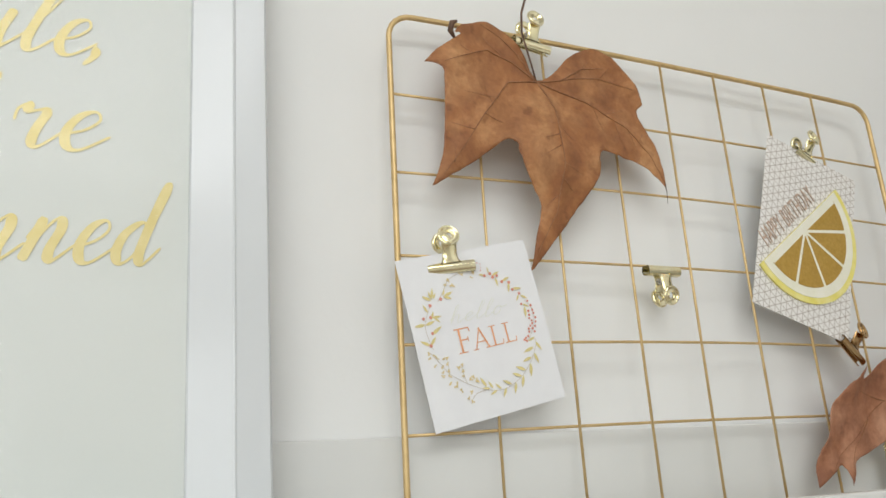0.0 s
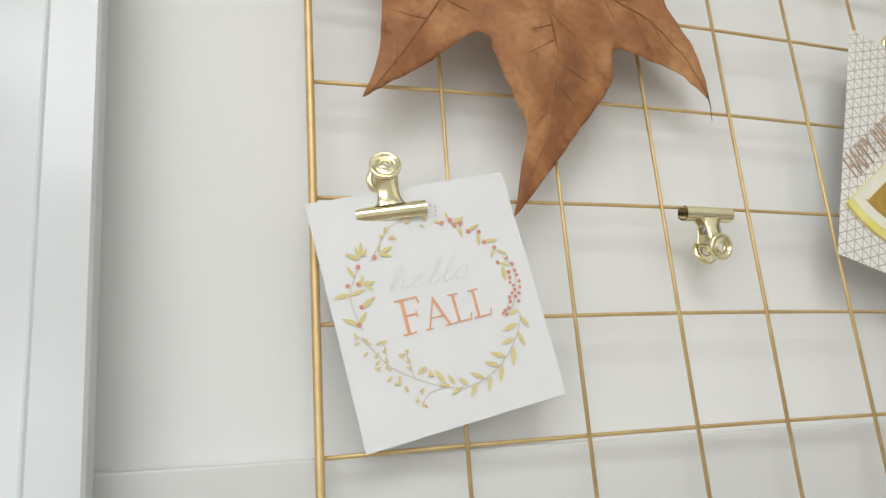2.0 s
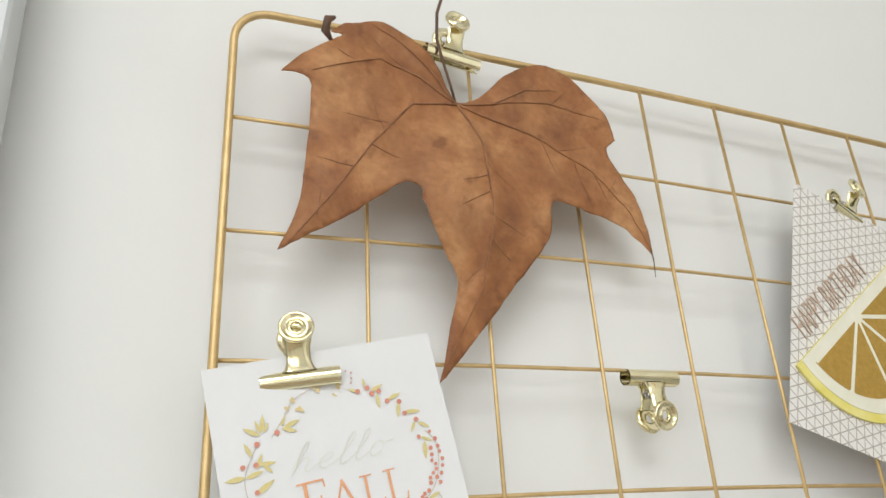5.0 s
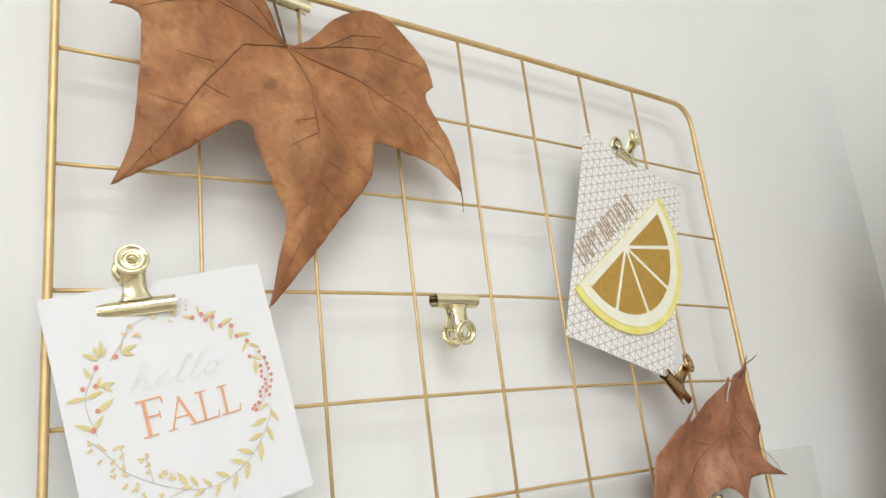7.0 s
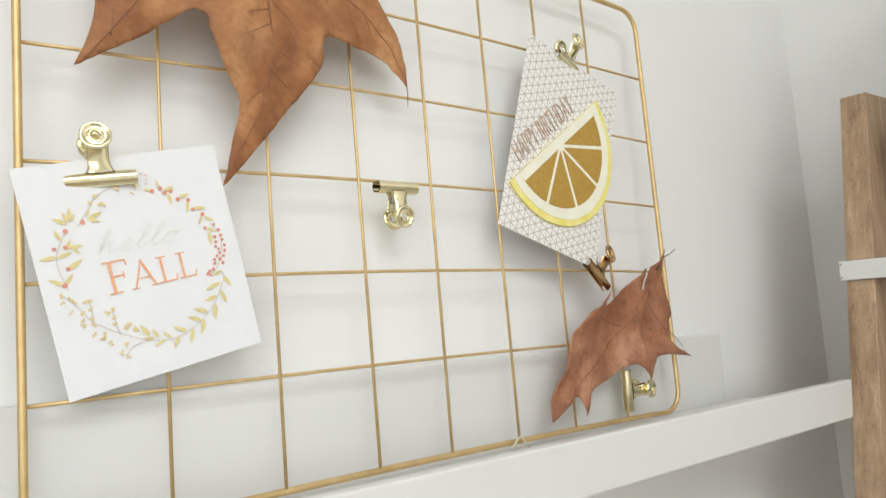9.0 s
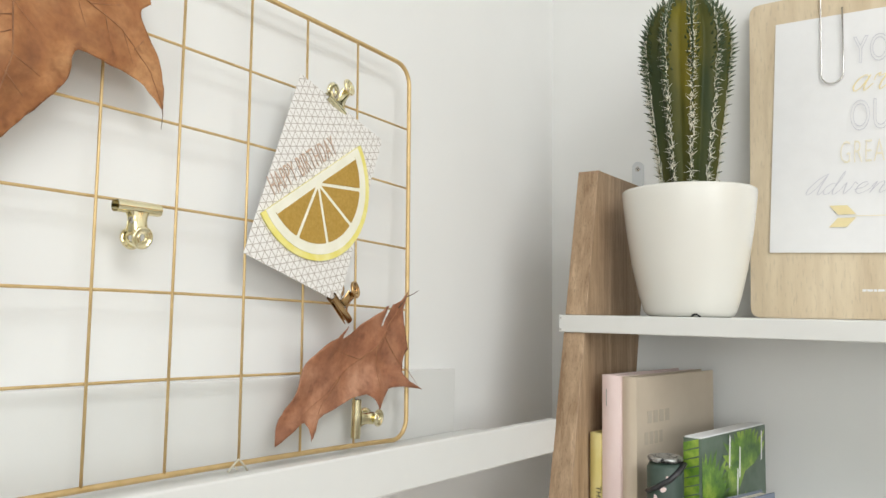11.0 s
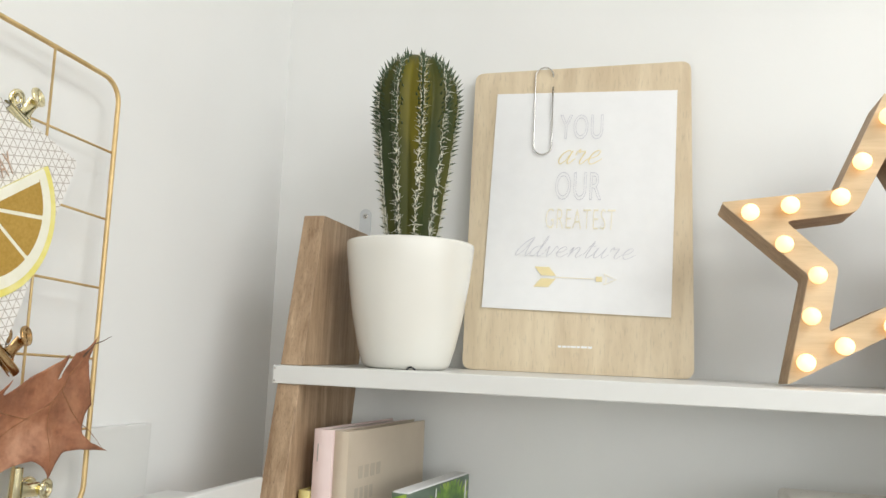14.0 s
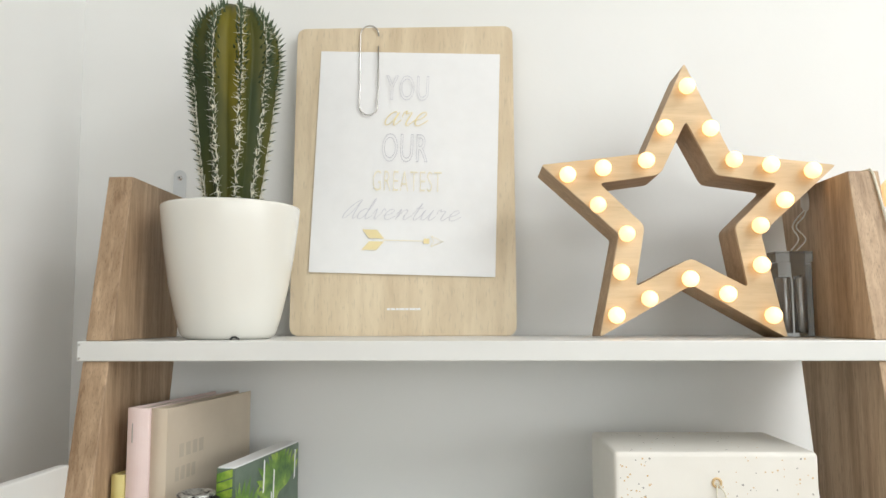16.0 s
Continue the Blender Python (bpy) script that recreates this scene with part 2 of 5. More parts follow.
BULB = material("lit_bulb", (1, 0.85, 0.6), 0.4)
bb = BULB.node_tree.nodes["Principled BSDF"]
bb.inputs["Emission Color"].default_value = (1.0, 0.60, 0.26, 1)
bulb_vary = node(BULB, "ShaderNodeObjectInfo")
bulb_glow = node(BULB, "ShaderNodeMapRange")
bulb_glow.inputs["To Min"].default_value, bulb_glow.inputs["To Max"].default_value = 1.35, 2.3
wire(BULB, bulb_vary.outputs["Random"], bulb_glow.inputs["Value"])
wire(BULB, bulb_glow.outputs["Result"], bb.inputs["Emission Strength"])
GLOBE = mottle(material("lit_woven_globe", (0.8, 0.66, 0.5), 0.8), [(0.3, (0.70, 0.55, 0.40)), (0.7, (0.84, 0.72, 0.56))], 140, 3, 0.6, 300, dist=0.001)
GLOBE.node_tree.nodes["Principled BSDF"].inputs["Emission Color"].default_value = (1.0, 0.55, 0.24, 1)
GLOBE.node_tree.nodes["Principled BSDF"].inputs["Emission Strength"].default_value = 1.1
FADED = material("faded_print", (0.50, 0.43, 0.34), 0.7)


def dry_leaf(name, lo, mid, hi):
    m = material(name, mid, 0.62)
    b = m.node_tree.nodes["Principled BSDF"]
    v = coords(m)
    n = node(m, "ShaderNodeTexNoise", Scale=34.0, Detail=8.0, Roughness=0.65, Distortion=0.4)
    wire(m, v, n.inputs["Vector"])
    c1 = ramp(m, n.outputs["Fac"], [(0.36, lo), (0.5, mid), (0.63, hi)])
    n2 = node(m, "ShaderNodeTexNoise", Scale=260.0, Detail=3.0)
    wire(m, v, n2.inputs["Vector"])
    c2 = ramp(m, n2.outputs["Fac"], [(0.3, (0.88, 0.86, 0.84)), (0.65, (1.04, 1.03, 1.02))])
    mul = node(m, "ShaderNodeMix")
    mul.data_type, mul.blend_type = "RGBA", "MULTIPLY"
    mul.inputs["Factor"].default_value = 1.0
    n4 = node(m, "ShaderNodeTexNoise", Scale=13.0, Detail=3.0, Distortion=0.8)
    wire(m, v, n4.inputs["Vector"])
    c4 = ramp(m, n4.outputs["Fac"], [(0.34, (0.76, 0.70, 0.68)), (0.50, (1.06, 1.0, 0.96)), (0.66, (1.28, 1.42, 1.60))])
    tint = node(m, "ShaderNodeMix")
    tint.data_type, tint.blend_type = "RGBA", "MULTIPLY"
    tint.inputs["Factor"].default_value = 1.0
    wire(m, c1, tint.inputs["A"])
    wire(m, c4, tint.inputs["B"])
    wire(m, tint.outputs["Result"], mul.inputs["A"])
    wire(m, c2, mul.inputs["B"])
    n3 = node(m, "ShaderNodeTexNoise", Scale=75.0, Detail=2.0)
    wire(m, v, n3.inputs["Vector"])
    c3 = ramp(m, n3.outputs["Fac"], [(0.26, (0.68, 0.62, 0.58)), (0.38, (1, 1, 1))])
    mul2 = node(m, "ShaderNodeMix")
    mul2.data_type, mul2.blend_type = "RGBA", "MULTIPLY"
    mul2.inputs["Factor"].default_value = 1.0
    wire(m, mul.outputs["Result"], mul2.inputs["A"])
    wire(m, c3, mul2.inputs["B"])
    wire(m, mul2.outputs["Result"], b.inputs["Base Color"])
    b.inputs["Subsurface Weight"].default_value = 0.0
    bp = node(m, "ShaderNodeBump", Strength=0.3, Distance=0.0009)
    wire(m, n2.outputs["Fac"], bp.inputs["Height"])
    wire(m, bp.outputs["Normal"], b.inputs["Normal"])
    return m


LEAF_A = dry_leaf("dry_leaf_brown", (0.250, 0.100, 0.034), (0.325, 0.138, 0.048), (0.410, 0.194, 0.074))
LEAF_B = dry_leaf("dry_leaf_russet", (0.245, 0.102, 0.053), (0.325, 0.143, 0.075), (0.39, 0.188, 0.103))
VEIN = mottle(material("leaf_vein", (0.17, 0.075, 0.034), 0.6), [(0.3, (0.19, 0.078, 0.034)), (0.7, (0.36, 0.17, 0.075))], 120, 3)
STALK = mottle(material("leaf_stalk", (0.10, 0.05, 0.03), 0.6), [(0.3, (0.07, 0.035, 0.022)), (0.7, (0.15, 0.08, 0.045))], 90, 3)

# cactus flesh: olive crowns of the ribs, dark green valleys
CACTUS = material("cactus_flesh", (0.08, 0.10, 0.01), 0.5, spec=0.25)
cb = CACTUS.node_tree.nodes["Principled BSDF"]
cv = coords(CACTUS, (1.6, 1.6, 0.3))
cn = node(CACTUS, "ShaderNodeTexNoise", Scale=14.0, Detail=4.0)
wire(CACTUS, cv, cn.inputs["Vector"])
wire(CACTUS, ramp(CACTUS, cn.outputs["Fac"], [(0.36, (0.030, 0.045, 0.011)), (0.5, (0.072, 0.071, 0.008)), (0.62, (0.155, 0.132, 0.010))]), cb.inputs["Base Color"])

# foil lattice print of the birthday card: three sets of parallel lines
LATTICE = material("lattice_card", (0.84, 0.82, 0.79), 0.6)
lb = LATTICE.node_tree.nodes["Principled BSDF"]
ltc = node(LATTICE, "ShaderNodeTexCoord")
line_outs = []
for ang in (0, 60, 120):
    dot = node(LATTICE, "ShaderNodeVectorMath")
    dot.operation = "DOT_PRODUCT"
    dot.inputs[1].default_value = (math.cos(radians(ang)) / 0.0065, 0, math.sin(radians(ang)) / 0.0065)
    wire(LATTICE, ltc.outputs["Object"], dot.inputs[0])
    fr = node(LATTICE, "ShaderNodeMath")
    fr.operation = "FRACT"
    wire(LATTICE, dot.outputs["Value"], fr.inputs[0])
    lt = node(LATTICE, "ShaderNodeMath")
    lt.operation = "LESS_THAN"
    lt.inputs[1].default_value = 0.10
    wire(LATTICE, fr.outputs[0], lt.inputs[0])
    line_outs.append(lt.outputs[0])
mx1 = node(LATTICE, "ShaderNodeMath")
mx1.operation = "MAXIMUM"
wire(LATTICE, line_outs[0], mx1.inputs[0])
wire(LATTICE, line_outs[1], mx1.inputs[1])
mx2 = node(LATTICE, "ShaderNodeMath")
mx2.operation = "MAXIMUM"
wire(LATTICE, mx1.outputs[0], mx2.inputs[0])
wire(LATTICE, line_outs[2], mx2.inputs[1])
wire(LATTICE, ramp(LATTICE, mx2.outputs[0], [(0.4, (0.84, 0.82, 0.79)), (0.6, (0.50, 0.45, 0.40))]), lb.inputs["Base Color"])
half_metal = node(LATTICE, "ShaderNodeMath")
half_metal.operation = "MULTIPLY"
half_metal.inputs[1].default_value = 0.4
wire(LATTICE, mx2.outputs[0], half_metal.inputs[0])
wire(LATTICE, half_metal.outputs[0], lb.inputs["Metallic"])


# ---- building helpers ----
def finish(ob, bm, mat, smooth=False):
    me = bpy.data.meshes.new(ob if isinstance(ob, str) else ob.name)
    bm.normal_update()
    bm.to_mesh(me)
    bm.free()
    for m in (mat if isinstance(mat, (list, tuple)) else [mat]):
        me.materials.append(m)
    if smooth:
        for p in me.polygons:
            p.use_smooth = True
    return me


def solo(name, bm, mat, label, category, kind="", group="", smooth=False, m=None):
    ob = new(name, finish(name, bm, mat, smooth))
    if m is not None:
        ob.matrix_world = m
    return tagged(ob, label, category, group, kind)


def thing(name, m, label, category, group="", kind=""):
    e = new(name)
    e.empty_display_size = 0.02
    e.matrix_world = m
    return tagged(e, label, category, group, kind)


def part(name, bm, mat, parent, label="", smooth=False, m=None):
    ob = new(name, finish(name, bm, mat, smooth))
    ob.parent = parent
    if m is not None:
        ob.matrix_basis = m
    if label:
        ob["label"] = label
    return ob


def box(bm, x0, x1, y0, y1, z0, z1, bevel=0.0, seg=2):
    r = bmesh.ops.create_cube(bm, size=1)
    for v in r["verts"]:
        v.co = Vector(((x0 + x1) / 2 + v.co.x * (x1 - x0), (y0 + y1) / 2 + v.co.y * (y1 - y0), (z0 + z1) / 2 + v.co.z * (z1 - z0)))
    if bevel:
        es = list({e for v in r["verts"] for e in v.link_edges})
        bmesh.ops.bevel(bm, geom=es, offset=bevel, segments=seg, profile=0.5, affect="EDGES")
    return bm


def boxed(*a, **k):
    return box(bmesh.new(), *a, **k)


def tube(bm, pts, radius, seg=8, closed=False, taper=None):
    """A round bar swept along points."""
    pts = [Vector(p) for p in pts]
    n = len(pts)
    rings, up = [], None
    for i, p in enumerate(pts):
        a = pts[(i - 1) % n] if closed or i else p
        b = pts[(i + 1) % n] if closed or i < n - 1 else p
        t = (b - a).normalized()
        if up is None:
            up = t.orthogonal().normalized()
        up = (up - t * up.dot(t)).normalized()
        side = t.cross(up)
        r = radius * (taper(i / max(1, n - 1)) if taper else 1)
        rings.append([bm.verts.new(p + (up * math.cos(q) + side * math.sin(q)) * r) for q in (2 * math.pi * k / seg for k in range(seg))])
    for i in range(n if closed else n - 1):
        A, B = rings[i], rings[(i + 1) % n]
        shift = 0
        if closed and i == n - 1:
            shift = min(range(seg), key=lambda s: sum((A[k].co - B[(k + s) % seg].co).length for k in range(seg)))
        for k in range(seg):
            bm.faces.new((A[k], A[(k + 1) % seg], B[(k + 1 + shift) % seg], B[(k + shift) % seg]))
    if not closed:
        bm.faces.new(rings[0][::-1])
        bm.faces.new(rings[-1])
    bmesh.ops.recalc_face_normals(bm, faces=bm.faces)
    return bm


def lathe(bm, profile, seg=48):
    """Turn (radius, z) pairs about the z axis."""
    rings = []
    for r, z in profile:
        if r < 1e-6:
            rings.append([bm.verts.new((0, 0, z))])
        else:
            rings.append([bm.verts.new((r * math.cos(2 * math.pi * k / seg), r * math.sin(2 * math.pi * k / seg), z)) for k in range(seg)])
    for A, B in zip(rings, rings[1:]):
        for k in range(seg):
            j = (k + 1) % seg
            if len(A) == 1 and len(B) > 1:
                bm.faces.new((A[0], B[j], B[k]))
            elif len(B) == 1 and len(A) > 1:
                bm.faces.new((A[k], A[j], B[0]))
            elif len(A) > 1:
                bm.faces.new((A[k], A[j], B[j], B[k]))
    bmesh.ops.recalc_face_normals(bm, faces=bm.faces)
    return bm


def rounded(points, radius, seg=5):
    """Round the corners of a closed polygon."""
    out, n = [], len(points)
    for i in range(n):
        p, a, b = Vector(points[i]), Vector(points[i - 1]), Vector(points[(i + 1) % n])
        d = min(radius, (a - p).length * 0.45, (b - p).length * 0.45)
        s, e = p + (a - p).normalized() * d, p + (b - p).normalized() * d
        for k in range(seg + 1):
            t = k / seg
            out.append(tuple(s * (1 - t) ** 2 + p * 2 * t * (1 - t) + e * t * t))
    return out


def plate(bm, poly, y0, y1, holes=(), plane="xz"):
    """A flat body with outline poly in the xz plane between y0 and y1, with holes."""
    from_edges = []
    for loop in (poly, *holes):
        vs = [bm.verts.new((p[0], y0, p[1])) for p in loop]
        from_edges += [bm.edges.new((vs[i], vs[(i + 1) % len(vs)])) for i in range(len(vs))]
    g = bmesh.ops.triangle_fill(bm, use_beauty=True, edges=from_edges)
    faces = [f for f in g["geom"] if isinstance(f, bmesh.types.BMFace)]
    ex = bmesh.ops.extrude_face_region(bm, geom=faces)
    for v in ex["geom"]:
        if isinstance(v, bmesh.types.BMVert):
            v.co.y = y1
    bmesh.ops.recalc_face_normals(bm, faces=bm.faces)
    return bm


def writing(name, text, size, mat, parent, m, label="", shear=0.0, weight=0.0, spacing=1.0, stretch=1.0, depth=0.0002, outline=0.0, align="CENTER"):
    """Letters of the built-in font as a thin raised mesh, reading along local x, facing local z."""
    cu = bpy.data.curves.new("text", "FONT")
    cu.body, cu.size, cu.shear, cu.offset, cu.space_character = text, size, shear, weight, spacing
    cu.extrude, cu.align_x, cu.resolution_u = depth, align, 4
    if outline:
        cu.fill_mode, cu.bevel_depth, cu.extrude = "NONE", outline, 0.0
    tmp = new("text", cu)
    me = bpy.data.meshes.new_from_object(tmp.evaluated_get(bpy.context.evaluated_depsgraph_get()))
    bpy.data.objects.remove(tmp)
    me.transform(Matrix.Diagonal((stretch, 1, 0.15 if outline else 1, 1)))
    me.materials.clear()
    me.materials.append(mat)
    ob = new(name, me)
    ob.parent = parent
    ob.matrix_basis = m
    if label:
        ob["label"] = label
    return ob


SCRIPT = {
    "A": (1.02, [[(0.75, 1.85), (0.35, 1.35), (0.05, 0.5), (0.15, 0.02), (0.5, 0.5), (0.78, 1.75)], [(0.8, 1.85), (0.74, 0.6), (0.84, 0.0), (1.05, 0.3)]]),
    "a": (1.05, [[(0.66, 0.85), (0.42, 1.0), (0.12, 0.7), (0.08, 0.25), (0.28, 0.0), (0.52, 0.25), (0.68, 0.9)], [(0.7, 0.98), (0.66, 0.3), (0.8, 0.0), (1.1, 0.4)]]),
    "d": (1.08, [[(0.66, 0.8), (0.42, 1.0), (0.12, 0.7), (0.08, 0.25), (0.28, 0.0), (0.52, 0.22), (0.68, 0.9), (0.78, 1.75), (0.72, 2.0), (0.66, 1.7), (0.62, 0.6), (0.66, 0.15), (0.82, 0.0), (1.1, 0.4)]]),
    "e": (0.92, [[(0.0, 0.35), (0.4, 0.5), (0.62, 0.78), (0.48, 1.0), (0.22, 0.85), (0.1, 0.45), (0.22, 0.08), (0.5, 0.0), (0.95, 0.4)]]),
    "h": (1.12, [[(0.0, 0.4), (0.3, 1.3), (0.4, 1.95), (0.28, 2.1), (0.16, 1.6), (0.1, 0.0)], [(0.1, 0.1), (0.3, 0.8), (0.5, 1.0), (0.64, 0.75), (0.62, 0.3), (0.76, 0.0), (1.12, 0.4)]]),
    "l": (0.72, [[(0.0, 0.35), (0.35, 1.2), (0.5, 1.85), (0.38, 2.1), (0.24, 1.75), (0.14, 0.5), (0.2, 0.08), (0.38, 0.0), (0.72, 0.38)]]),
    "n": (1.12, [[(0.0, 0.5), (0.16, 0.98), (0.16, 0.6), (0.1, 0.0)], [(0.1, 0.1), (0.34, 0.8), (0.54, 1.0), (0.66, 0.75), (0.6, 0.25), (0.74, 0.0), (1.12, 0.4)]]),
    "o": (0.95, [[(0.55, 0.95), (0.3, 1.0), (0.08, 0.62), (0.12, 0.15), (0.36, 0.0), (0.62, 0.3), (0.62, 0.75), (0.5, 0.98), (0.62, 0.8), (1.1, 0.95)]]),
    "r": (0.90, [[(0.0, 0.6), (-0.02, 0.9), (0.14, 1.05), (0.16, 0.85), (0.5, 0.92), (0.46, 0.45), (0.48, 0.1), (0.64, 0.0), (0.92, 0.38)]]),
    "t": (0.66, [[(0.0, 0.35), (0.32, 1.6), (0.24, 0.6), (0.24, 0.1), (0.4, 0.0), (0.68, 0.38)], [(0.04, 1.12), (0.6, 1.16)]]),
    "u": (1.10, [[(0.0, 0.4), (0.14, 1.0), (0.08, 0.4), (0.2, 0.02), (0.46, 0.2), (0.66, 0.8)], [(0.7, 1.0), (0.64, 0.35), (0.78, 0.0), (1.12, 0.4)]]),
    "v": (0.82, [[(0.0, 0.5), (0.14, 1.0), (0.2, 0.5), (0.32, 0.0), (0.56, 0.5), (0.62, 1.0), (0.86, 0.8)]]),
    ",": (0.40, [[(0.08, 0.22), (0.2, 0.16), (0.18, 0.0), (0.04, -0.22)]]),
    "'": (0.45, [[(0.1, 1.75), (0.16, 1.6), (0.12, 1.45), (0.0, 1.25)]]),
    ".": (0.30, [[(0.02, 0.10), (0.06, 0.02), (0.12, -0.02)]]),
}


def glide(keys, n=8):
    """Points of a smooth curve through the keys."""
    P = [Vector(keys[0])] + [Vector(k) for k in keys] + [Vector(keys[-1])]
    run = []
    for a, b, c, d in zip(P, P[1:], P[2:], P[3:]):
        for i in range(n):
            t = i / n
            run.append(0.5 * (2 * b + (c - a) * t + (2 * a - 5 * b + 4 * c - d) * t * t + (3 * b - a - 3 * c + d) * t ** 3))
    return run + [P[-1]]


def handwriting(name, text, sx, sy, thin, thick, mat, parent, m, label, shear=0.35):
    """Joined-up brush letters as flat ribbons, thick on the strokes that go down."""
    bm = bmesh.new()
    x0, count = 0.0, 0
    for ch in text:
        adv, strokes = SCRIPT[ch]
        for keys in strokes:
            run = [Vector(((x0 + p.x) * sx + shear * p.y * sy, p.y * sy)) for p in glide(keys)]
            dirs = [(run[min(i + 1, len(run) - 1)] - run[max(i - 1, 0)]).normalized() for i in range(len(run))]
            wide = [thin + (thick - thin) * max(0.0, -d.y * 0.9 + d.x * 0.1) for d in dirs]
            if ch in ".,'":
                wide = [thick * (1.1 - 0.8 * i / len(run)) for i in range(len(run))]
            prev = None
            for i, p in enumerate(run):
                w = sum(wide[max(0, i - 2):i + 3]) / len(wide[max(0, i - 2):i + 3])
                if i in (0, len(run) - 1):
                    w *= 0.5
                nrm = Vector((-dirs[i].y, dirs[i].x)) * w / 2
                count += 1
                cur = [bm.verts.new((q.x, q.y, 0.0000004 * count)) for q in (p - nrm, p + nrm)]
                if prev:
                    bm.faces.new((prev[0], cur[0], cur[1], prev[1]))
                prev = cur
        x0 += adv
    bmesh.ops.recalc_face_normals(bm, faces=bm.faces)
    return part(name, bm, mat, parent, label, m=m)


SERIF = {
    "F": (0.82, [((0.26, 0), (0.26, 1), 0.095), ((0.06, 0.975), (0.72, 0.975), 0.05), ((0.71, 1.0), (0.74, 0.80), 0.04), ((0.3, 0.52), (0.62, 0.52), 0.05), ((0.61, 0.62), (0.61, 0.42), 0.035), ((0.08, 0.02), (0.48, 0.02), 0.04)]),
    "A": (1.02, [((0.10, 0), (0.48, 1.0), 0.055), ((0.46, 1.04), (0.86, 0), 0.09), ((0.22, 0.36), (0.70, 0.36), 0.045), ((-0.04, 0.02), (0.24, 0.02), 0.04), ((0.68, 0.02), (1.02, 0.02), 0.04)]),
    "L": (0.80, [((0.24, 0), (0.24, 1), 0.09), ((0.06, 0.98), (0.44, 0.98), 0.04), ((0.06, 0.025), (0.70, 0.025), 0.05), ((0.69, 0.0), (0.74, 0.24), 0.045)]),
}


def serif_letter(name, ch, size, mat, parent, m, label):
    """A capital letter of thick and thin straight strokes with serifs."""
    bm = bmesh.new()
    for k, (a, b, w) in enumerate(SERIF[ch][1]):
        a, b = Vector(a) * size, Vector(b) * size
        d = (b - a).normalized()
        q = Vector((-d.y, d.x)) * w * size / 2
        bm.faces.new([bm.verts.new((v.x, v.y, 0.000004 * k)) for v in (a - q, b - q, b + q, a + q)])
    return part(name, bm, mat, parent, label, m=m)


# ---- structure ----
T = 0.12
bm = boxed(RX - T, WX + T, WY, WY + T, 0, RZ)
solo("wall_north", bm, WALL, "smooth matt white painted wall behind the wire grid", "wall", "structure")
bm = boxed(WX, WX + T, RY - T, WY, 0, RZ)
solo("wall_east", bm, WALL, "smooth matt white painted wall behind the ladder shelf", "wall", "structure")
# out of view; the gap is there for the added fill lamp
bm = bmesh.new()
box(bm, RX - T, SOUTH_X0, RY - T, RY, 0, RZ)
box(bm, SOUTH_X1, WX, RY - T, RY, 0, RZ)
box(bm, SOUTH_X0, SOUTH_X1, RY - T, RY, 0, SOUTH_Z0)
box(bm, SOUTH_X0, SOUTH_X1, RY - T, RY, SOUTH_Z1, RZ)
solo("wall_south", bm, WALL, "plain matt white painted wall with an added opening for fill light", "wall", "structure")
bm = bmesh.new()
box(bm, RX - T, RX, RY, WEST_Y0, 0, RZ)
box(bm, RX - T, RX, WEST_Y1, WY, 0, RZ)
box(bm, RX - T, RX, WEST_Y0, WEST_Y1, 0, WEST_Z0)
box(bm, RX - T, RX, WEST_Y0, WEST_Y1, WEST_Z1, RZ)
solo("wall_west", bm, WALL, "matt white painted wall with a window opening", "wall", "structure")
solo("floor", boxed(RX - T, WX + T, RY - T, WY + T, -0.1, 0), FLOOR, "pale oak board floor", "floor", "structure")
# the ceiling is out of view; its hole only lets the added top lamp through
bm = bmesh.new()
box(bm, RX - T, ROOF_X0, RY - T, WY + T, RZ, RZ + 0.1)
box(bm, ROOF_X1, WX + T, RY - T, WY + T, RZ, RZ + 0.1)
box(bm, ROOF_X0, ROOF_X1, RY - T, ROOF_Y0, RZ, RZ + 0.1)
box(bm, ROOF_X0, ROOF_X1, ROOF_Y1, WY + T, RZ, RZ + 0.1)
solo("ceiling", bm, CEIL, "plain matt white painted ceiling with an added opening for light from above", "ceiling", "structure")

# picture ledge on the north wall, hung a little out of level
LXC, LX0, LX1, LY, LBASE = 0.45, -1.15, 0.386, 0.350, 1.362
ledge = thing("picture_ledge", pose(LXC, 0, LBASE, 0, 1.5, 0), "white lacquered picture ledge fixed to the wall", "shelf")
part("base_board", boxed(LX0, LX1, LY + 0.010, WY - 0.0125, -0.013, 0, 0.0012), LACQUER, ledge)
part("front_lip", boxed(LX0, LX1, LY, LY + 0.0097, -0.0138, 0.0215, 0.0015), LACQUER, ledge)
part("back_board", boxed(LX0, LX1 - 0.034, WY - 0.0122, WY - 0.0004, -0.0135, 0.0705, 0.0012), LACQUER, ledge)


# ---- wire grid ----
GXC, GZC, GY, GR = 0.4255, 1.56, 0.449, 0.0022
GX0, GX1, GZ0, GZ1 = -0.2662, 0.2664, -0.1925, 0.1915
grid = thing("wire_grid", pose(GXC, GY, GZC, -1.5, 1.2, -0.5), "gold-coloured metal wire grid panel standing on the ledge", "memo board")
corner = 0.020


def crown(x, rise):
    """The cross wires are a little bowed: highest in the middle."""
    return rise * (1 - (x / GX1) ** 2)


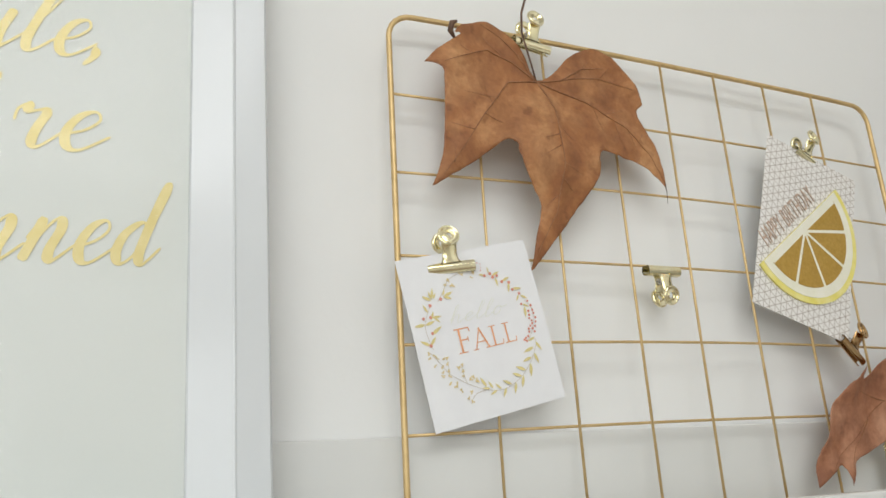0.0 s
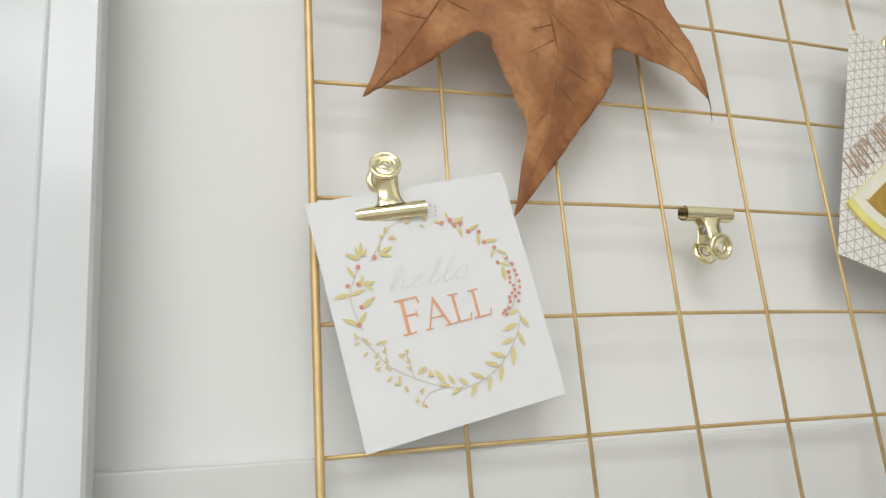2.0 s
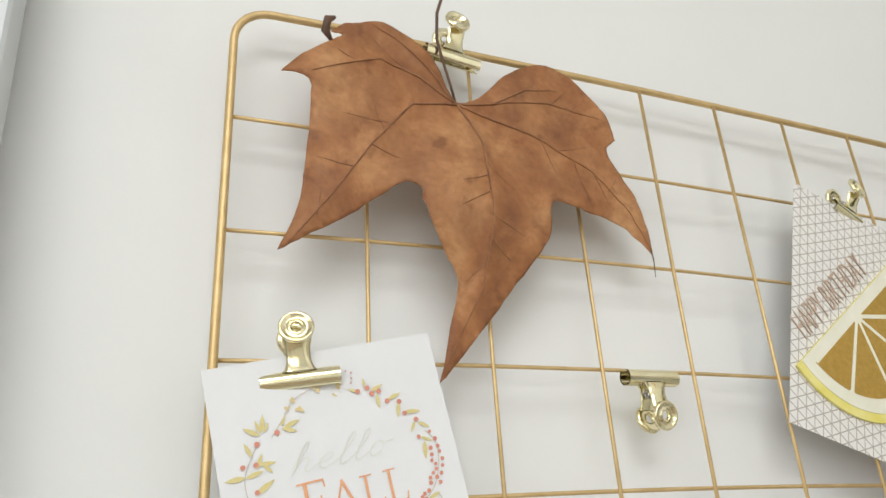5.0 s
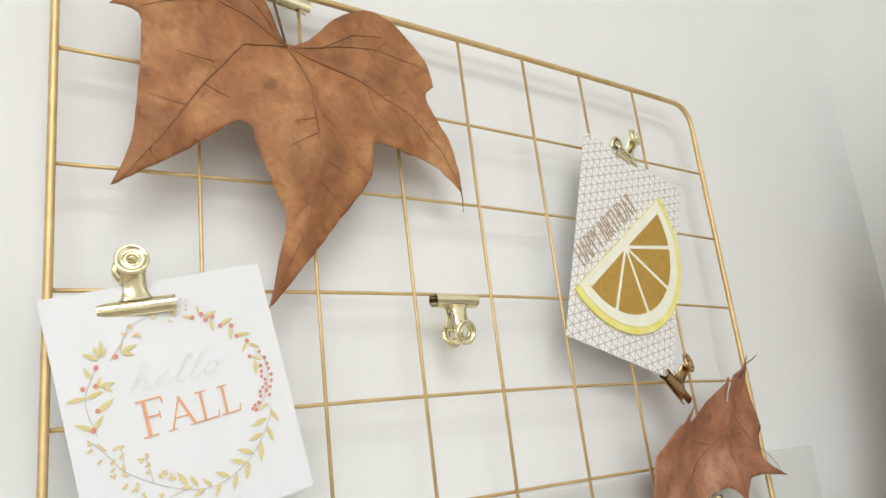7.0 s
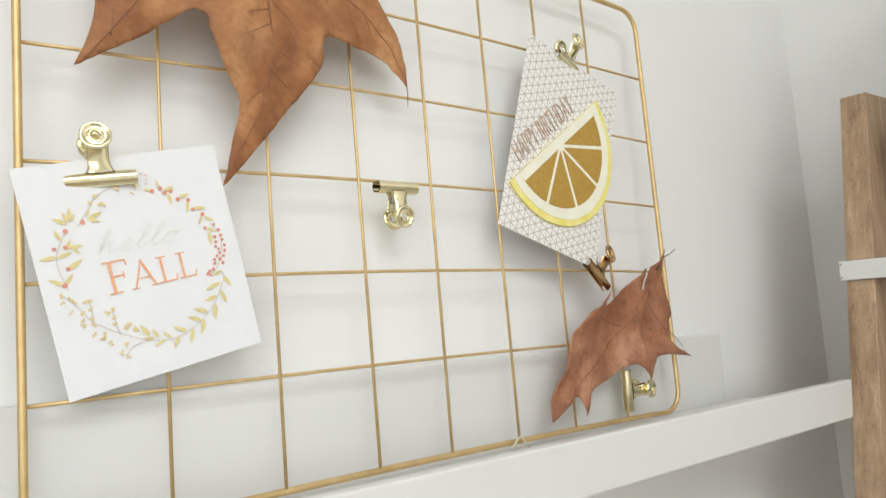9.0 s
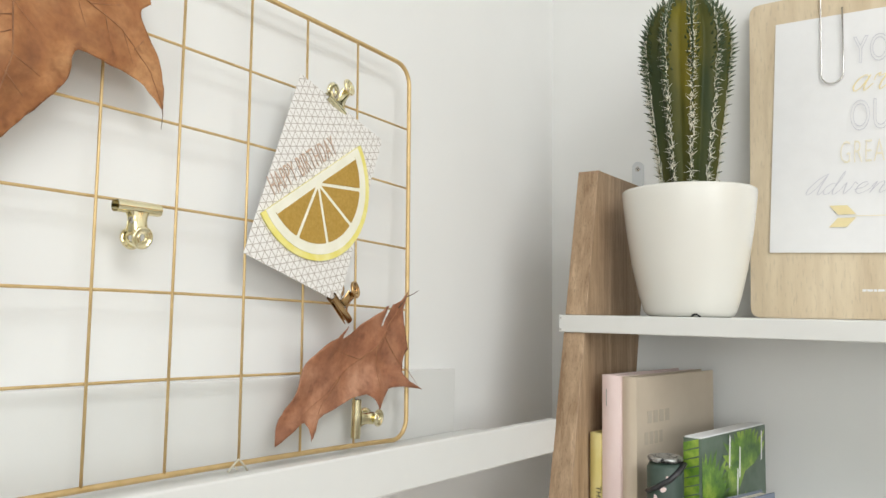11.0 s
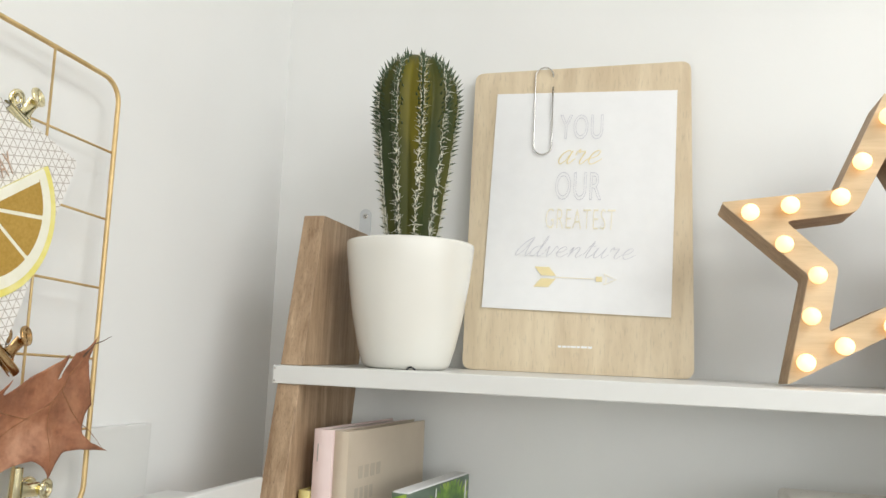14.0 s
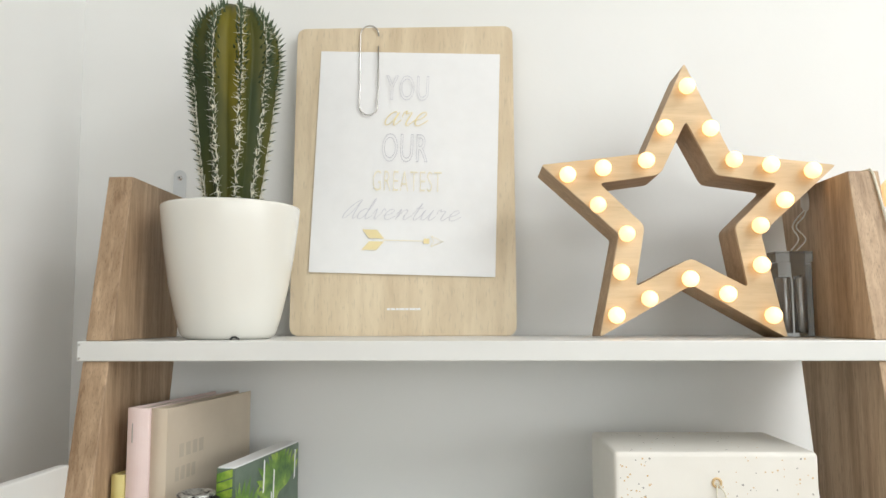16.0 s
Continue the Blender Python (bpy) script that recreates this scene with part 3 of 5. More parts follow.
loop = []
for cx, cz, a0 in ((GX1 - corner, GZ1 - corner, 0), (GX0 + corner, GZ1 - corner, 90), (GX0 + corner, GZ0 + corner, 180), (GX1 - corner, GZ0 + corner, 270)):
    loop += [(cx + corner * math.cos(radians(a0 + 15 * k)), 0, cz + corner * math.sin(radians(a0 + 15 * k))) for k in range(7)]
    if a0 in (0, 180):
        xs_ = [GX1 * 0.8 * (1 - k / 4) if a0 == 0 else -GX1 * 0.8 * (1 - k / 4) for k in range(9)]
        loop += [(x, 0, (GZ1 if a0 == 0 else GZ0) + crown(x, 0.0028)) for x in xs_]
part("outer_frame", tube(bmesh.new(), loop, GR, 12, True), GOLD, grid, smooth=True)
for x, slant in ((-0.1958, 0.004), (-0.1307, 0.0), (-0.0657, -0.006), (-0.0047, 0.0), (0.0590, -0.005), (0.1220, -0.008), (0.1878, -0.008)):
    part("vertical_wire", tube(bmesh.new(), [(x + slant * z, -0.0007, z) for z in (GZ0 + crown(x, 0.0028), 0.0, GZ1 + crown(x, 0.0028))], 0.0011, 8), GOLD, grid, smooth=True)
for z, rise in ((0.1235, 0.0026), (0.0607, 0.0044), (-0.0022, 0.0040), (-0.0652, 0.0046), (-0.1252, 0.0026)):
    part("horizontal_wire", tube(bmesh.new(), [(GX1 * k / 8, 0.0011, z + crown(GX1 * k / 8, rise)) for k in range(-8, 9)], 0.0011, 8), GOLD, grid, smooth=True)
tie = bmesh.new()
tube(tie, [(-0.006, -0.002, -0.002), (-0.003, -0.0035, 0.002), (0, -0.0037, 0.0045), (0.003, -0.0035, 0.002), (0.008, -0.002, -0.003)], 0.0006, 6)
tube(tie, [(0, -0.0034, 0.004), (0.0005, 0.003, 0.001), (0, -0.003, -0.0012)], 0.0006, 6)
solo("thread_tie", tie, CREAMTHREAD, "short cream thread knotted round the gold wire", "thread", m=pose(0.477, 0.4425, 1.3675) @ Matrix.Scale(1.35, 4), smooth=True)


# ---- bulldog clips ----
def bulldog_clip(m, label, mat=BRASS, spread=0.0045):
    """Jaws along local x, handles up local z, front towards local -y; the gripped edge lies at z = 0."""
    clip = thing("bulldog_clip", m @ Matrix.Scale(1.2, 4), label, "clip", group="bulldog clips on the wire grid")
    for s, nm in ((-1, "front_jaw"), (1, "back_jaw")):
        jaw = bmesh.new()
        # rolled gripping bar: a half tube that bulges away from the paper, with a small lip
        arc = [radians(a) for a in range(-78, 91, 14)]
        prof = [(s * (0.0006 + 0.0031 * math.cos(a)), 0.0036 * math.sin(a)) for a in arc]
        prof += [(s * (0.0006 + 0.0025 * math.cos(a)), 0.0030 * math.sin(a)) for a in reversed(arc)]
        ends = [[jaw.verts.new((x, y, z)) for y, z in prof] for x in (-0.0146, 0.0146)]
        k = len(prof)
        for i in range(k):
            jaw.faces.new((ends[0][i], ends[0][(i + 1) % k], ends[1][(i + 1) % k], ends[1][i])).smooth = True
        # neck that rises from the bar and bends away towards the ring
        rows = []
        for i in range(11):
            t = i / 10
            z = 0.0026 + t * 0.0112
            w = 0.0041 + 0.0022 * (1 - t) ** 5 + 0.0007 * t * t
            y = s * (0.0024 + spread * t * t * 0.62)
            rows.append([[jaw.verts.new((q * w, y + s * (o + 0.0007 * (1 - q * q)), z)) for q in (-1, -0.6, 0, 0.6, 1)] for o in (0.0, 0.0006)])
        for A, B in zip(rows, rows[1:]):
            for c in range(4):
                jaw.faces.new((A[0][c], A[0][c + 1], B[0][c + 1], B[0][c])).smooth = True
                jaw.faces.new((A[1][c], B[1][c], B[1][c + 1], A[1][c + 1])).smooth = True
            jaw.faces.new((A[0][0], B[0][0], B[1][0], A[1][0]))
            jaw.faces.new((A[0][4], A[1][4], B[1][4], B[0][4]))
        bmesh.ops.recalc_face_normals(jaw, faces=jaw.faces)
        jaw_ob = part(nm, jaw, mat, clip)
        # pressed ring with a rolled rim round a hole
        ring = lathe(bmesh.new(), [(0.0021, 0.0002), (0.0024, 0.0010), (0.0030, 0.0008), (0.0036, 0.0002), (0.0047, 0.0003), (0.0055, 0.0013), (0.0063, 0.0016), (0.0068, 0.0008), (0.0067, -0.0004), (0.0056, -0.0009), (0.0036, -0.0008), (0.0021, -0.0006), (0.0021, 0.0002)], 28)
        part("thumb_ring", ring, mat, jaw_ob, smooth=True, m=pose(0, s * (0.0030 + spread * 0.9), 0.0178, 90 - 12 if s < 0 else -90 + 12, 0, 0) @ Matrix.Scale(0.98, 4))
    spring = bmesh.new()
    tube(spring, [(0.0052 * (1 if i % 2 else 0.8) * math.cos(i * 0.9) * 0 + (-0.0045 + 0.009 * i / 24), 0.0018 * math.cos(i * math.pi / 2), 0.0075 + 0.0018 * math.sin(i * math.pi / 2)) for i in range(25)], 0.0005, 5)
    part("coil_spring", spring, STEEL, clip, smooth=True)
    return clip


bulldog_clip(pose(0.1958, 0.4435, 1.5535, -3, -6, -9), "shiny brass bulldog clip holding the wreath card")
bulldog_clip(pose(0.3905, 0.4490, 1.5585, 0, 180, 4), "empty shiny brass bulldog clip hanging upside down on a wire", BRASS, 0.0025)
bulldog_clip(pose(0.2865, 0.4500, 1.7465, -4, 5, 4), "brass bulldog clip holding a dry leaf by its stalk")
bulldog_clip(pose(0.582, 0.4450, 1.6745, -4, 22, 8), "brass bulldog clip on the birthday card's upper edge")
bulldog_clip(pose(0.590, 0.4430, 1.4900, -4, 38, 10), "bronze-toned bulldog clip on the birthday card's lower corner", DARKBRASS)
bulldog_clip(pose(0.6150, 0.4430, 1.3885, 0, 91, 0), "brass bulldog clip gripping a thin upright wire sideways")


# ---- leaves ----
def smooth_loop(keys, steps=5):
    """Closed Catmull-Rom loop, with sharp keys kept as points."""
    out, n = [], len(keys)
    for i in range(n):
        p0, p1, p2, p3 = (Vector(keys[(i + k) % n][:2]) for k in (-1, 0, 1, 2))
        if len(keys[i]) > 2:
            p0 = p1 + (p1 - p2) * 0.3
        if len(keys[(i + 1) % n]) > 2:
            p3 = p2 + (p2 - p1) * 0.3
        for s in range(steps):
            t = s / steps
            out.append(0.5 * (2 * p1 + (p2 - p0) * t + (2 * p0 - 5 * p1 + 4 * p2 - p3) * t * t + (3 * p1 - p0 - 3 * p2 + p3) * t ** 3))
    return out


def dry_leaf_body(lobes, veins, bulge, ripple, seed):
    """A leaf blade from its lobes (millimetres about the stalk's end), curled in depth, with ribs along the veins."""
    rnd = random.Random(seed)
    rim = smooth_loop([k for lobe in lobes for k in lobe])
    rim = [p + Vector((rnd.uniform(-0.35, 0.35), rnd.uniform(-0.35, 0.35))) for p in rim]
    xs, zs = [p.x for p in rim], [p.y for p in rim]
    pts = [p.copy() for p in rim]
    step = 2.6

    def inside(q):
        c = False
        for a, b in zip(rim, rim[1:] + rim[:1]):
            if (a.y > q.y) != (b.y > q.y) and q.x < (b.x - a.x) * (q.y - a.y) / (b.y - a.y) + a.x:
                c = not c
        return c
    z = min(zs)
    while z < max(zs):
        x = min(xs)
        while x < max(xs):
            q = Vector((x + rnd.uniform(-0.5, 0.5), z + rnd.uniform(-0.5, 0.5)))
            if inside(q) and min((q - r).length for r in rim) > 1.3:
                pts.append(q)
            x += step
        z += step
    from mathutils.geometry import delaunay_2d_cdt
    n = len(rim)
    vs, _, fs, *_ = delaunay_2d_cdt(pts, [], [list(range(n))], 1, 1e-5)
    segs = [(Vector(a), Vector(b)) for v in veins for a, b in zip(v, v[1:])]

    def depth(q):
        d = 99.0
        for a, b in segs:
            t = max(0, min(1, (q - a).dot(b - a) / max(1e-9, (b - a).length_squared)))
            d = min(d, (q - a - (b - a) * t).length)
        return bulge(q) + ripple * noise.noise(Vector((q.x * 0.03, q.y * 0.03, seed))) + 1.4 * math.exp(-d * d / 30) * -1 + 0.9 * noise.noise(Vector((q.x * 0.11, q.y * 0.11, seed + 5)))
    bm = bmesh.new()
    front = [bm.verts.new((v.x / 1000, depth(v) / 1000, v.y / 1000)) for v in vs]
    for f in fs:
        try:
            bm.faces.new([front[i] for i in f])
        except ValueError:
            pass
    for v in [v for v in bm.verts if not v.link_faces]:
        bm.verts.remove(v)
    bmesh.ops.recalc_face_normals(bm, faces=bm.faces)
    bmesh.ops.solidify(bm, geom=bm.faces[:], thickness=0.0004)
    bmesh.ops.recalc_face_normals(bm, faces=bm.faces)
    return bm, depth


def vein_tubes(veins, depth, r0, lift):
    """Raised ribs that taper to the tip."""
    for v in veins:
        run = []
        for a, b in zip(v, v[1:]):
            A, B = Vector(a), Vector(b)
            k = max(2, int((B - A).length / 5))
            run += [A + (B - A) * (i / k) for i in range(k)]
        run.append(Vector(v[-1]))
        pts = [Vector((q.x / 1000, (depth(q) - lift) / 1000, q.y / 1000)) for q in run]
        yield tube(bmesh.new(), pts, r0, 6, False, lambda t: 1 - 0.75 * t)


# the large leaf: five lobes, stalk at the top
big_lobes = [
    [(-2, 4), (13, 12), (36, 34), (57, 43)],
    [(78, 39), (93, 24), (102, 12), (105, -2, 1), (97, -10), (103, -25)],
    [(113, -40), (118, -60), (117, -77, 1), (97, -60), (72, -56), (53, -53), (47, -57)],
    [(44, -74), (29, -94), (10, -117), (-6, -136), (-22, -154, 1), (-16, -127), (-12, -104), (-21, -85), (-30, -64)],
    [(-30, -56), (-39, -53), (-53, -63), (-71, -76), (-86, -85), (-102, -95, 1), (-93, -71), (-89, -44), (-86, -6)],
    [(-90, 3), (-101, 5, 1), (-90, 17), (-73, 30), (-69, 34), (-75, 34, 1), (-67, 42), (-55, 46), (-44, 49, 1), (-28, 42), (-14, 30), (-7, 13)],
]
big_veins = [
    [(-3, 2), (8, -22), (8, -70), (1, -108), (-20, -148)],
    [(-3, 2), (-30, -2), (-56, -34), (-75, -62), (-98, -92)],
    [(-3, 2), (40, -10), (82, -28), (106, -52), (116, -74)],
    [(-3, 2), (-24, 16), (-47, 23), (-86, 6)],
    [(-3, 2), (30, 10), (60, 16), (94, 10)],
    [(-3, 2), (-14, 18), (-34, 37), (-52, 45)],
    [(22, 8), (44, 22), (66, 26)],
]
big_side = [
    [(8, -35), (24, -50)], [(7, -55), (-12, -66)], [(5, -80), (18, -92)], [(-42, -19), (-70, -16)], [(-56, -34), (-40, -40)], [(-66, -48), (-84, -44)],
    [(60, -18), (84, -10)], [(70, -24), (76, -46)], [(92, -40), (100, -30)], [(-30, 17), (-50, 36)], [(34, 11), (52, 30)], [(2, -95), (-8, -104)], [(6, -68), (26, -78)], [(7, -45), (-8, -50)], [(-84, -76), (-82, -62)], [(-48, -26), (-52, -8)], [(84, -31), (92, -50)], [(48, -13), (56, -36)], [(60, 14), (74, 28)], [(-60, 17), (-72, 24)],
]


def big_bulge(q):
    return 0.5 - 14 * math.exp(-(q.x * q.x / 4900 + (q.y + 60) ** 2 / 2025)) - 4.0 / (1 + math.exp((q.x + 62) / 8 - (q.y + 55) / 30))


leaf = thing("dry_maple_leaf", pose(0.2865, 0.4452, 1.7075), "large dry brown maple leaf with curled pointed lobes", "leaf")
bm, dep = dry_leaf_body(big_lobes, big_veins, big_bulge, 3.0, 3)
blade = part("leaf_blade", bm, LEAF_A, leaf, smooth=True)
for tb in vein_tubes(big_veins, dep, 0.0007, 0.25):
    part("leaf_vein", tb, VEIN, blade, smooth=True)
for tb in vein_tubes(big_side, dep, 0.00035, 0.15):
    part("leaf_vein", tb, VEIN, blade, smooth=True)
part("leaf_stalk", tube(bmesh.new(), [(-0.003, -0.002, 0.002), (-0.006, -0.003, 0.014), (-0.010, -0.003, 0.032), (-0.0115, -0.001, 0.046), (-0.0105, -0.002, 0.064), (-0.005, -0.006, 0.084), (0.002, -0.006, 0.094), (0.0065, -0.005, 0.096)], 0.0009, 7, False, lambda t: 0.8 + 0.5 * t), STALK, leaf, smooth=True)
part("leaf_tip", tube(bmesh.new(), [(0.1162, dep(Vector((116, -74))) / 1000, -0.073), (0.1172, dep(Vector((117, -76))) / 1000, -0.081), (0.1163, dep(Vector((117, -76))) / 1000, -0.091)], 0.0005, 5, False, lambda t: 1 - 0.7 * t), STALK, leaf, smooth=True)

part("curled_tip", tube(bmesh.new(), [(-0.0750, dep(Vector((-74, 30))) / 1000, 0.0285), (-0.0785, dep(Vector((-74, 30))) / 1000 - 0.001, 0.0335), (-0.0775, dep(Vector((-74, 30))) / 1000 - 0.003, 0.0395), (-0.0735, dep(Vector((-74, 30))) / 1000 - 0.003, 0.0415)], 0.0021, 7, False, lambda t: 0.35 + 0.9 * math.sin(math.pi * min(1, t * 0.9 + 0.05))), STALK, leaf, "dark curled leaf tip", smooth=True)

# the small leaf: folded, its stalk at the upper corner
small_lobes = [
    [(66, 62, 1), (60, 47), (62, 34), (64, 18), (66, 4, 1)],
    [(58, -4), (53, -15), (62, -26), (92, -38, 1), (66, -34), (40, -32)],
    [(30, -38), (22, -52, 1), (14, -41), (2, -36), (-27, -44), (-50, -51)],
    [(-56, -60), (-61, -71, 1), (-64, -58), (-70, -54), (-84, -60), (-100, -70, 1), (-96, -48)],
    [(-82, -26), (-76, -7), (-62, 7), (-53, 13), (-40, 17)],
    [(-26, 27, 1), (-30, 16), (0, 31), (28, 43), (37, 46, 1), (24, 26, 1), (29, 27, 1), (44, 47, 1), (54, 51)],
]
small_veins = [
    [(58, 48), (20, 8), (-30, -20), (-95, -66)],
    [(30, 18), (50, -10), (84, -36)],
    [(20, 8), (20, -20), (20, -46)],
    [(0, -4), (-30, 4), (-50, 10)],
    [(-25, -18), (-50, -40), (-60, -64)],
]


def small_bulge(q):
    return -7 + 0.06 * (q.x * 0.5 - q.y) + 5 * math.cos((q.x * 0.6 - q.y) * 0.045)


leaf2 = thing("dry_maple_leaf", pose(0.6115, 0.4385, 1.4475), "small russet dry leaf, folded and torn, tucked into the wire grid", "leaf")
bm, dep = dry_leaf_body(small_lobes, small_veins, small_bulge, 6.0, 8)
blade = part("leaf_blade", bm, LEAF_B, leaf2, smooth=True)
for tb in vein_tubes(small_veins, dep, 0.0005, 0.15):
    part("leaf_vein", tb, VEIN, blade, smooth=True)
part("leaf_stalk", tube(bmesh.new(), [(0.050, -0.006, 0.044), (0.062, -0.006, 0.055), (0.074, -0.005, 0.058), (0.083, -0.005, 0.062)], 0.0008, 6, False, lambda t: 1 - 0.7 * t), STALK, leaf2, smooth=True)


# ---- wreath card ----
CW, CH = 0.1055, 0.1185
card = thing("greeting_card", pose(0.2168, 0.4428, 1.5087, 0, -11.2, 0), "white square-cornered card with a painted autumn wreath and lettering", "card")
bm = bmesh.new()
cols, rows_ = 10, 12
gridv = []
for s in (0, 1):
    gridv.append([[bm.verts.new((-CW / 2 + CW * i / cols, -0.0002 + 0.0004 * s - 0.0014 * math.sin(math.pi * j / rows_) * 0.6, -CH / 2 + CH * j / rows_)) for i in range(cols + 1)] for j in range(rows_ + 1)])
for s in (0, 1):
    for j in range(rows_):
        for i in range(cols):
            a, b, c, d = gridv[s][j][i], gridv[s][j][i + 1], gridv[s][j + 1][i + 1], gridv[s][j + 1][i]
            bm.faces.new((a, b, c, d) if s == 0 else (d, c, b, a))
for j in range(rows_):
    for i in (0, cols):
        bm.faces.new((gridv[0][j][i], gridv[1][j][i], gridv[1][j + 1][i], gridv[0][j + 1][i]))
for i in range(cols):
    for j in (0, rows_):
        bm.faces.new((gridv[0][j][i], gridv[0][j][i + 1], gridv[1][j][i + 1], gridv[1][j][i]))
bmesh.ops.recalc_face_normals(bm, faces=bm.faces)
part("card_sheet", bm, CARDW, card, smooth=False)
PY = -0.0014


def flat_mesh(name, loop, mat):
    bm = bmesh.new()
    bm.faces.new([bm.verts.new((x, 0, z)) for x, z in loop])
    me = finish(name, bm, mat)
    return me


def leaf_loop(ln, w):
    top = [(t * ln, w * math.sin(math.pi * t ** 0.8)) for t in (0, 0.12, 0.25, 0.4, 0.55, 0.7, 0.85, 1.0)]
    return top + [(x, -z) for x, z in top[-2:0:-1]]


INK_LEAF = flat_mesh("painted_leaf", leaf_loop(1.0, 0.135), LEAFINK)
INK_BERRY = flat_mesh("painted_berry", [(math.cos(k * math.pi / 6), math.sin(k * math.pi / 6)) for k in range(12)], REDINK)
INK_BUD = flat_mesh("painted_bud", leaf_loop(1.0, 0.34), BUDINK)
ink_count = 0


def ink(mesh, name, x, z, ang, size):
    """A painted mark on the card; each lies a hair above the last."""
    global ink_count
    ink_count += 1
    o = new(name, mesh)
    o.parent = card
    o.matrix_basis = Matrix.Translation((x, PY - 0.00008 - 0.0000012 * ink_count, z)) @ Matrix.Rotation(-ang, 4, "Y") @ Matrix.Scale(size, 4)


# each leaf: foot (mm), direction, length; the sprigs run round the wreath
SPRIG_RIGHT = [(39.6, -12.8, -165, 6.4), (39.3, -15.9, -64, 8.0), (36.6, -19.4, -167, 9.3), (35.8, -23.5, -77, 8.3), (32.9, -26.0, -169, 8.1), (30.8, -29.9, -103, 9.6), (25.7, -33.8, 151, 8.7), (21.2, -37.3, 152, 8.4), (22.6, -37.0, -113, 8.6), (11.8, -40.9, 146, 7.9), (15.2, -40.5, -111, 7.8), (6.9, -41.9, -124, 7.4), (2.8, -42.1, 130, 6.1), (-0.8, -42.0, -161, 6.4), (-3.5, -40.1, 114, 6.2), (-8.1, -37.9, 116, 8.0), (-6.0, -39.7, 165, 5.9)]
SPRIG_LEFT = [(-41.8, -2.3, 147, 8.8), (-41.8, -2.3, 46, 8.1), (-38.8, 5.0, 27, 9.8), (-42.2, 12.4, 180, 8.8), (-42.0, 12.0, 12, 8.1), (-37.1, 14.7, 61, 7.0), (-35.9, 16.1, -2, 7.6), (-34.3, 15.8, -49, 5.6), (-38.3, 20.0, 111, 6.8), (-33.7, 27.7, 146, 8.1), (-33.0, 28.5, 106, 6.4), (-32.5, 29.2, 78, 7.6), (-31.8, 28.7, 56, 5.0), (-23.1, 29.1, 15, 7.9), (-24.0, 28.9, -23, 7.2), (-24.1, 29.7, 62, 5.1)]
SPRIG_TOP = [(11.9, 38.0, 158, 4.8), (15.7, 39.2, 92, 4.4), (17.9, 36.9, 18, 6.8), (20.3, 35.1, -87, 6.5), (25.1, 31.7, 17, 6.9), (29.9, 29.5, -105, 7.1), (31.7, 24.8, -7, 7.8), (35.5, 19.7, -123, 5.4), (36.9, 19.0, -32, 6.3), (36.7, 12.4, -30, 5.9), (37.9, 10.3, -98, 8.2)]
BERRIES = [(12.0, 37.9), (16.7, 38.6), (18.3, 35.8), (21.8, 36.2), (24.7, 31.2), (30.2, 29.8), (31.6, 24.2), (36.3, 20.5), (-35.4, 24.4), (-26.4, 27.5), (-42.5, 16.5), (-37.2, 16.4), (-38.5, 5.6), (-41.8, -2.3)]
BERRY_BUNCH = [(35.7, 12.6), (41.4, 13.8), (43.2, 10.2), (40.1, 6.6), (43.7, 6.8), (39.9, 3.7), (44.0, 4.3), (39.3, 1.2), (44.5, 1.0), (40.7, -0.6), (43.8, -2.0), (40.5, -2.8), (38.6, -4.2), (42.4, -5.0), (36.7, -6.0), (39.9, -6.3), (41.0, -8.8), (36.4, -8.1), (32.3, -11.9), (34.6, -11.1), (30.9, -13.0), (32.5, -14.1)]
BUDS = [(-44.3, -7.2), (-45.0, -10.3), (-41.0, -9.7), (-39.5, -11.7), (-42.3, -15.8), (-35.1, -12.4), (-32.5, -12.8), (-33.1, -16.2), (-37.1, -17.5), (-37.8, -21.2), (-38.2, -23.9), (-32.9, -21.5), (-33.5, -25.0), (-34.5, -29.6), (-25.6, -20.6), (-22.3, -19.8), (-23.1, -24.0), (-23.6, -26.8), (-30.8, -33.0), (-29.2, -31.0), (-27.5, -36.3), (-17.0, -29.4), (-14.2, -31.8), (-18.5, -30.6), (-23.3, -42.2), (-21.1, -45.2), (-20.3, -39.0), (-13.9, -32.7), (-20.2, 36.6), (-17.2, 39.6), (-15.9, 35.8), (-14.8, 34.6), (-7.2, 43.3), (-5.7, 42.1), (1.1, 38.1), (3.9, 41.3)]
STEMS = [
    [(-40.7, -5.3), (-42.7, 5.9), (-42.0, 13.2), (-37.7, 20.8), (-34.4, 25.3)],
    [(-29.1, 25.9), (-23.0, 32.6), (-17.2, 39.6), (-5.5, 43.9)],
    [(38.0, -12.8), (39.6, -16.8), (31.2, -29.1), (19.4, -38.2), (4.8, -42.7), (-8.7, -39.8), (-22.1, -32.4), (-33.1, -23.5), (-37.1, -16.8), (-43.6, -7.1)],
    [(39.5, 14.7), (43.3, 8.2), (42.2, -0.9), (38.2, -9.2), (32.5, -14.3)],
    [(-8.7, -39.8), (-16.9, -40.8), (-21.4, -44.3)],
    [(-22.1, -32.4), (-23.1, -23.7), (-22.8, -19.7)],
    [(-33.1, -23.5), (-32.5, -16.4), (-32.8, -13.0)],
]
rnd = random.Random(11)
st = bmesh.new()
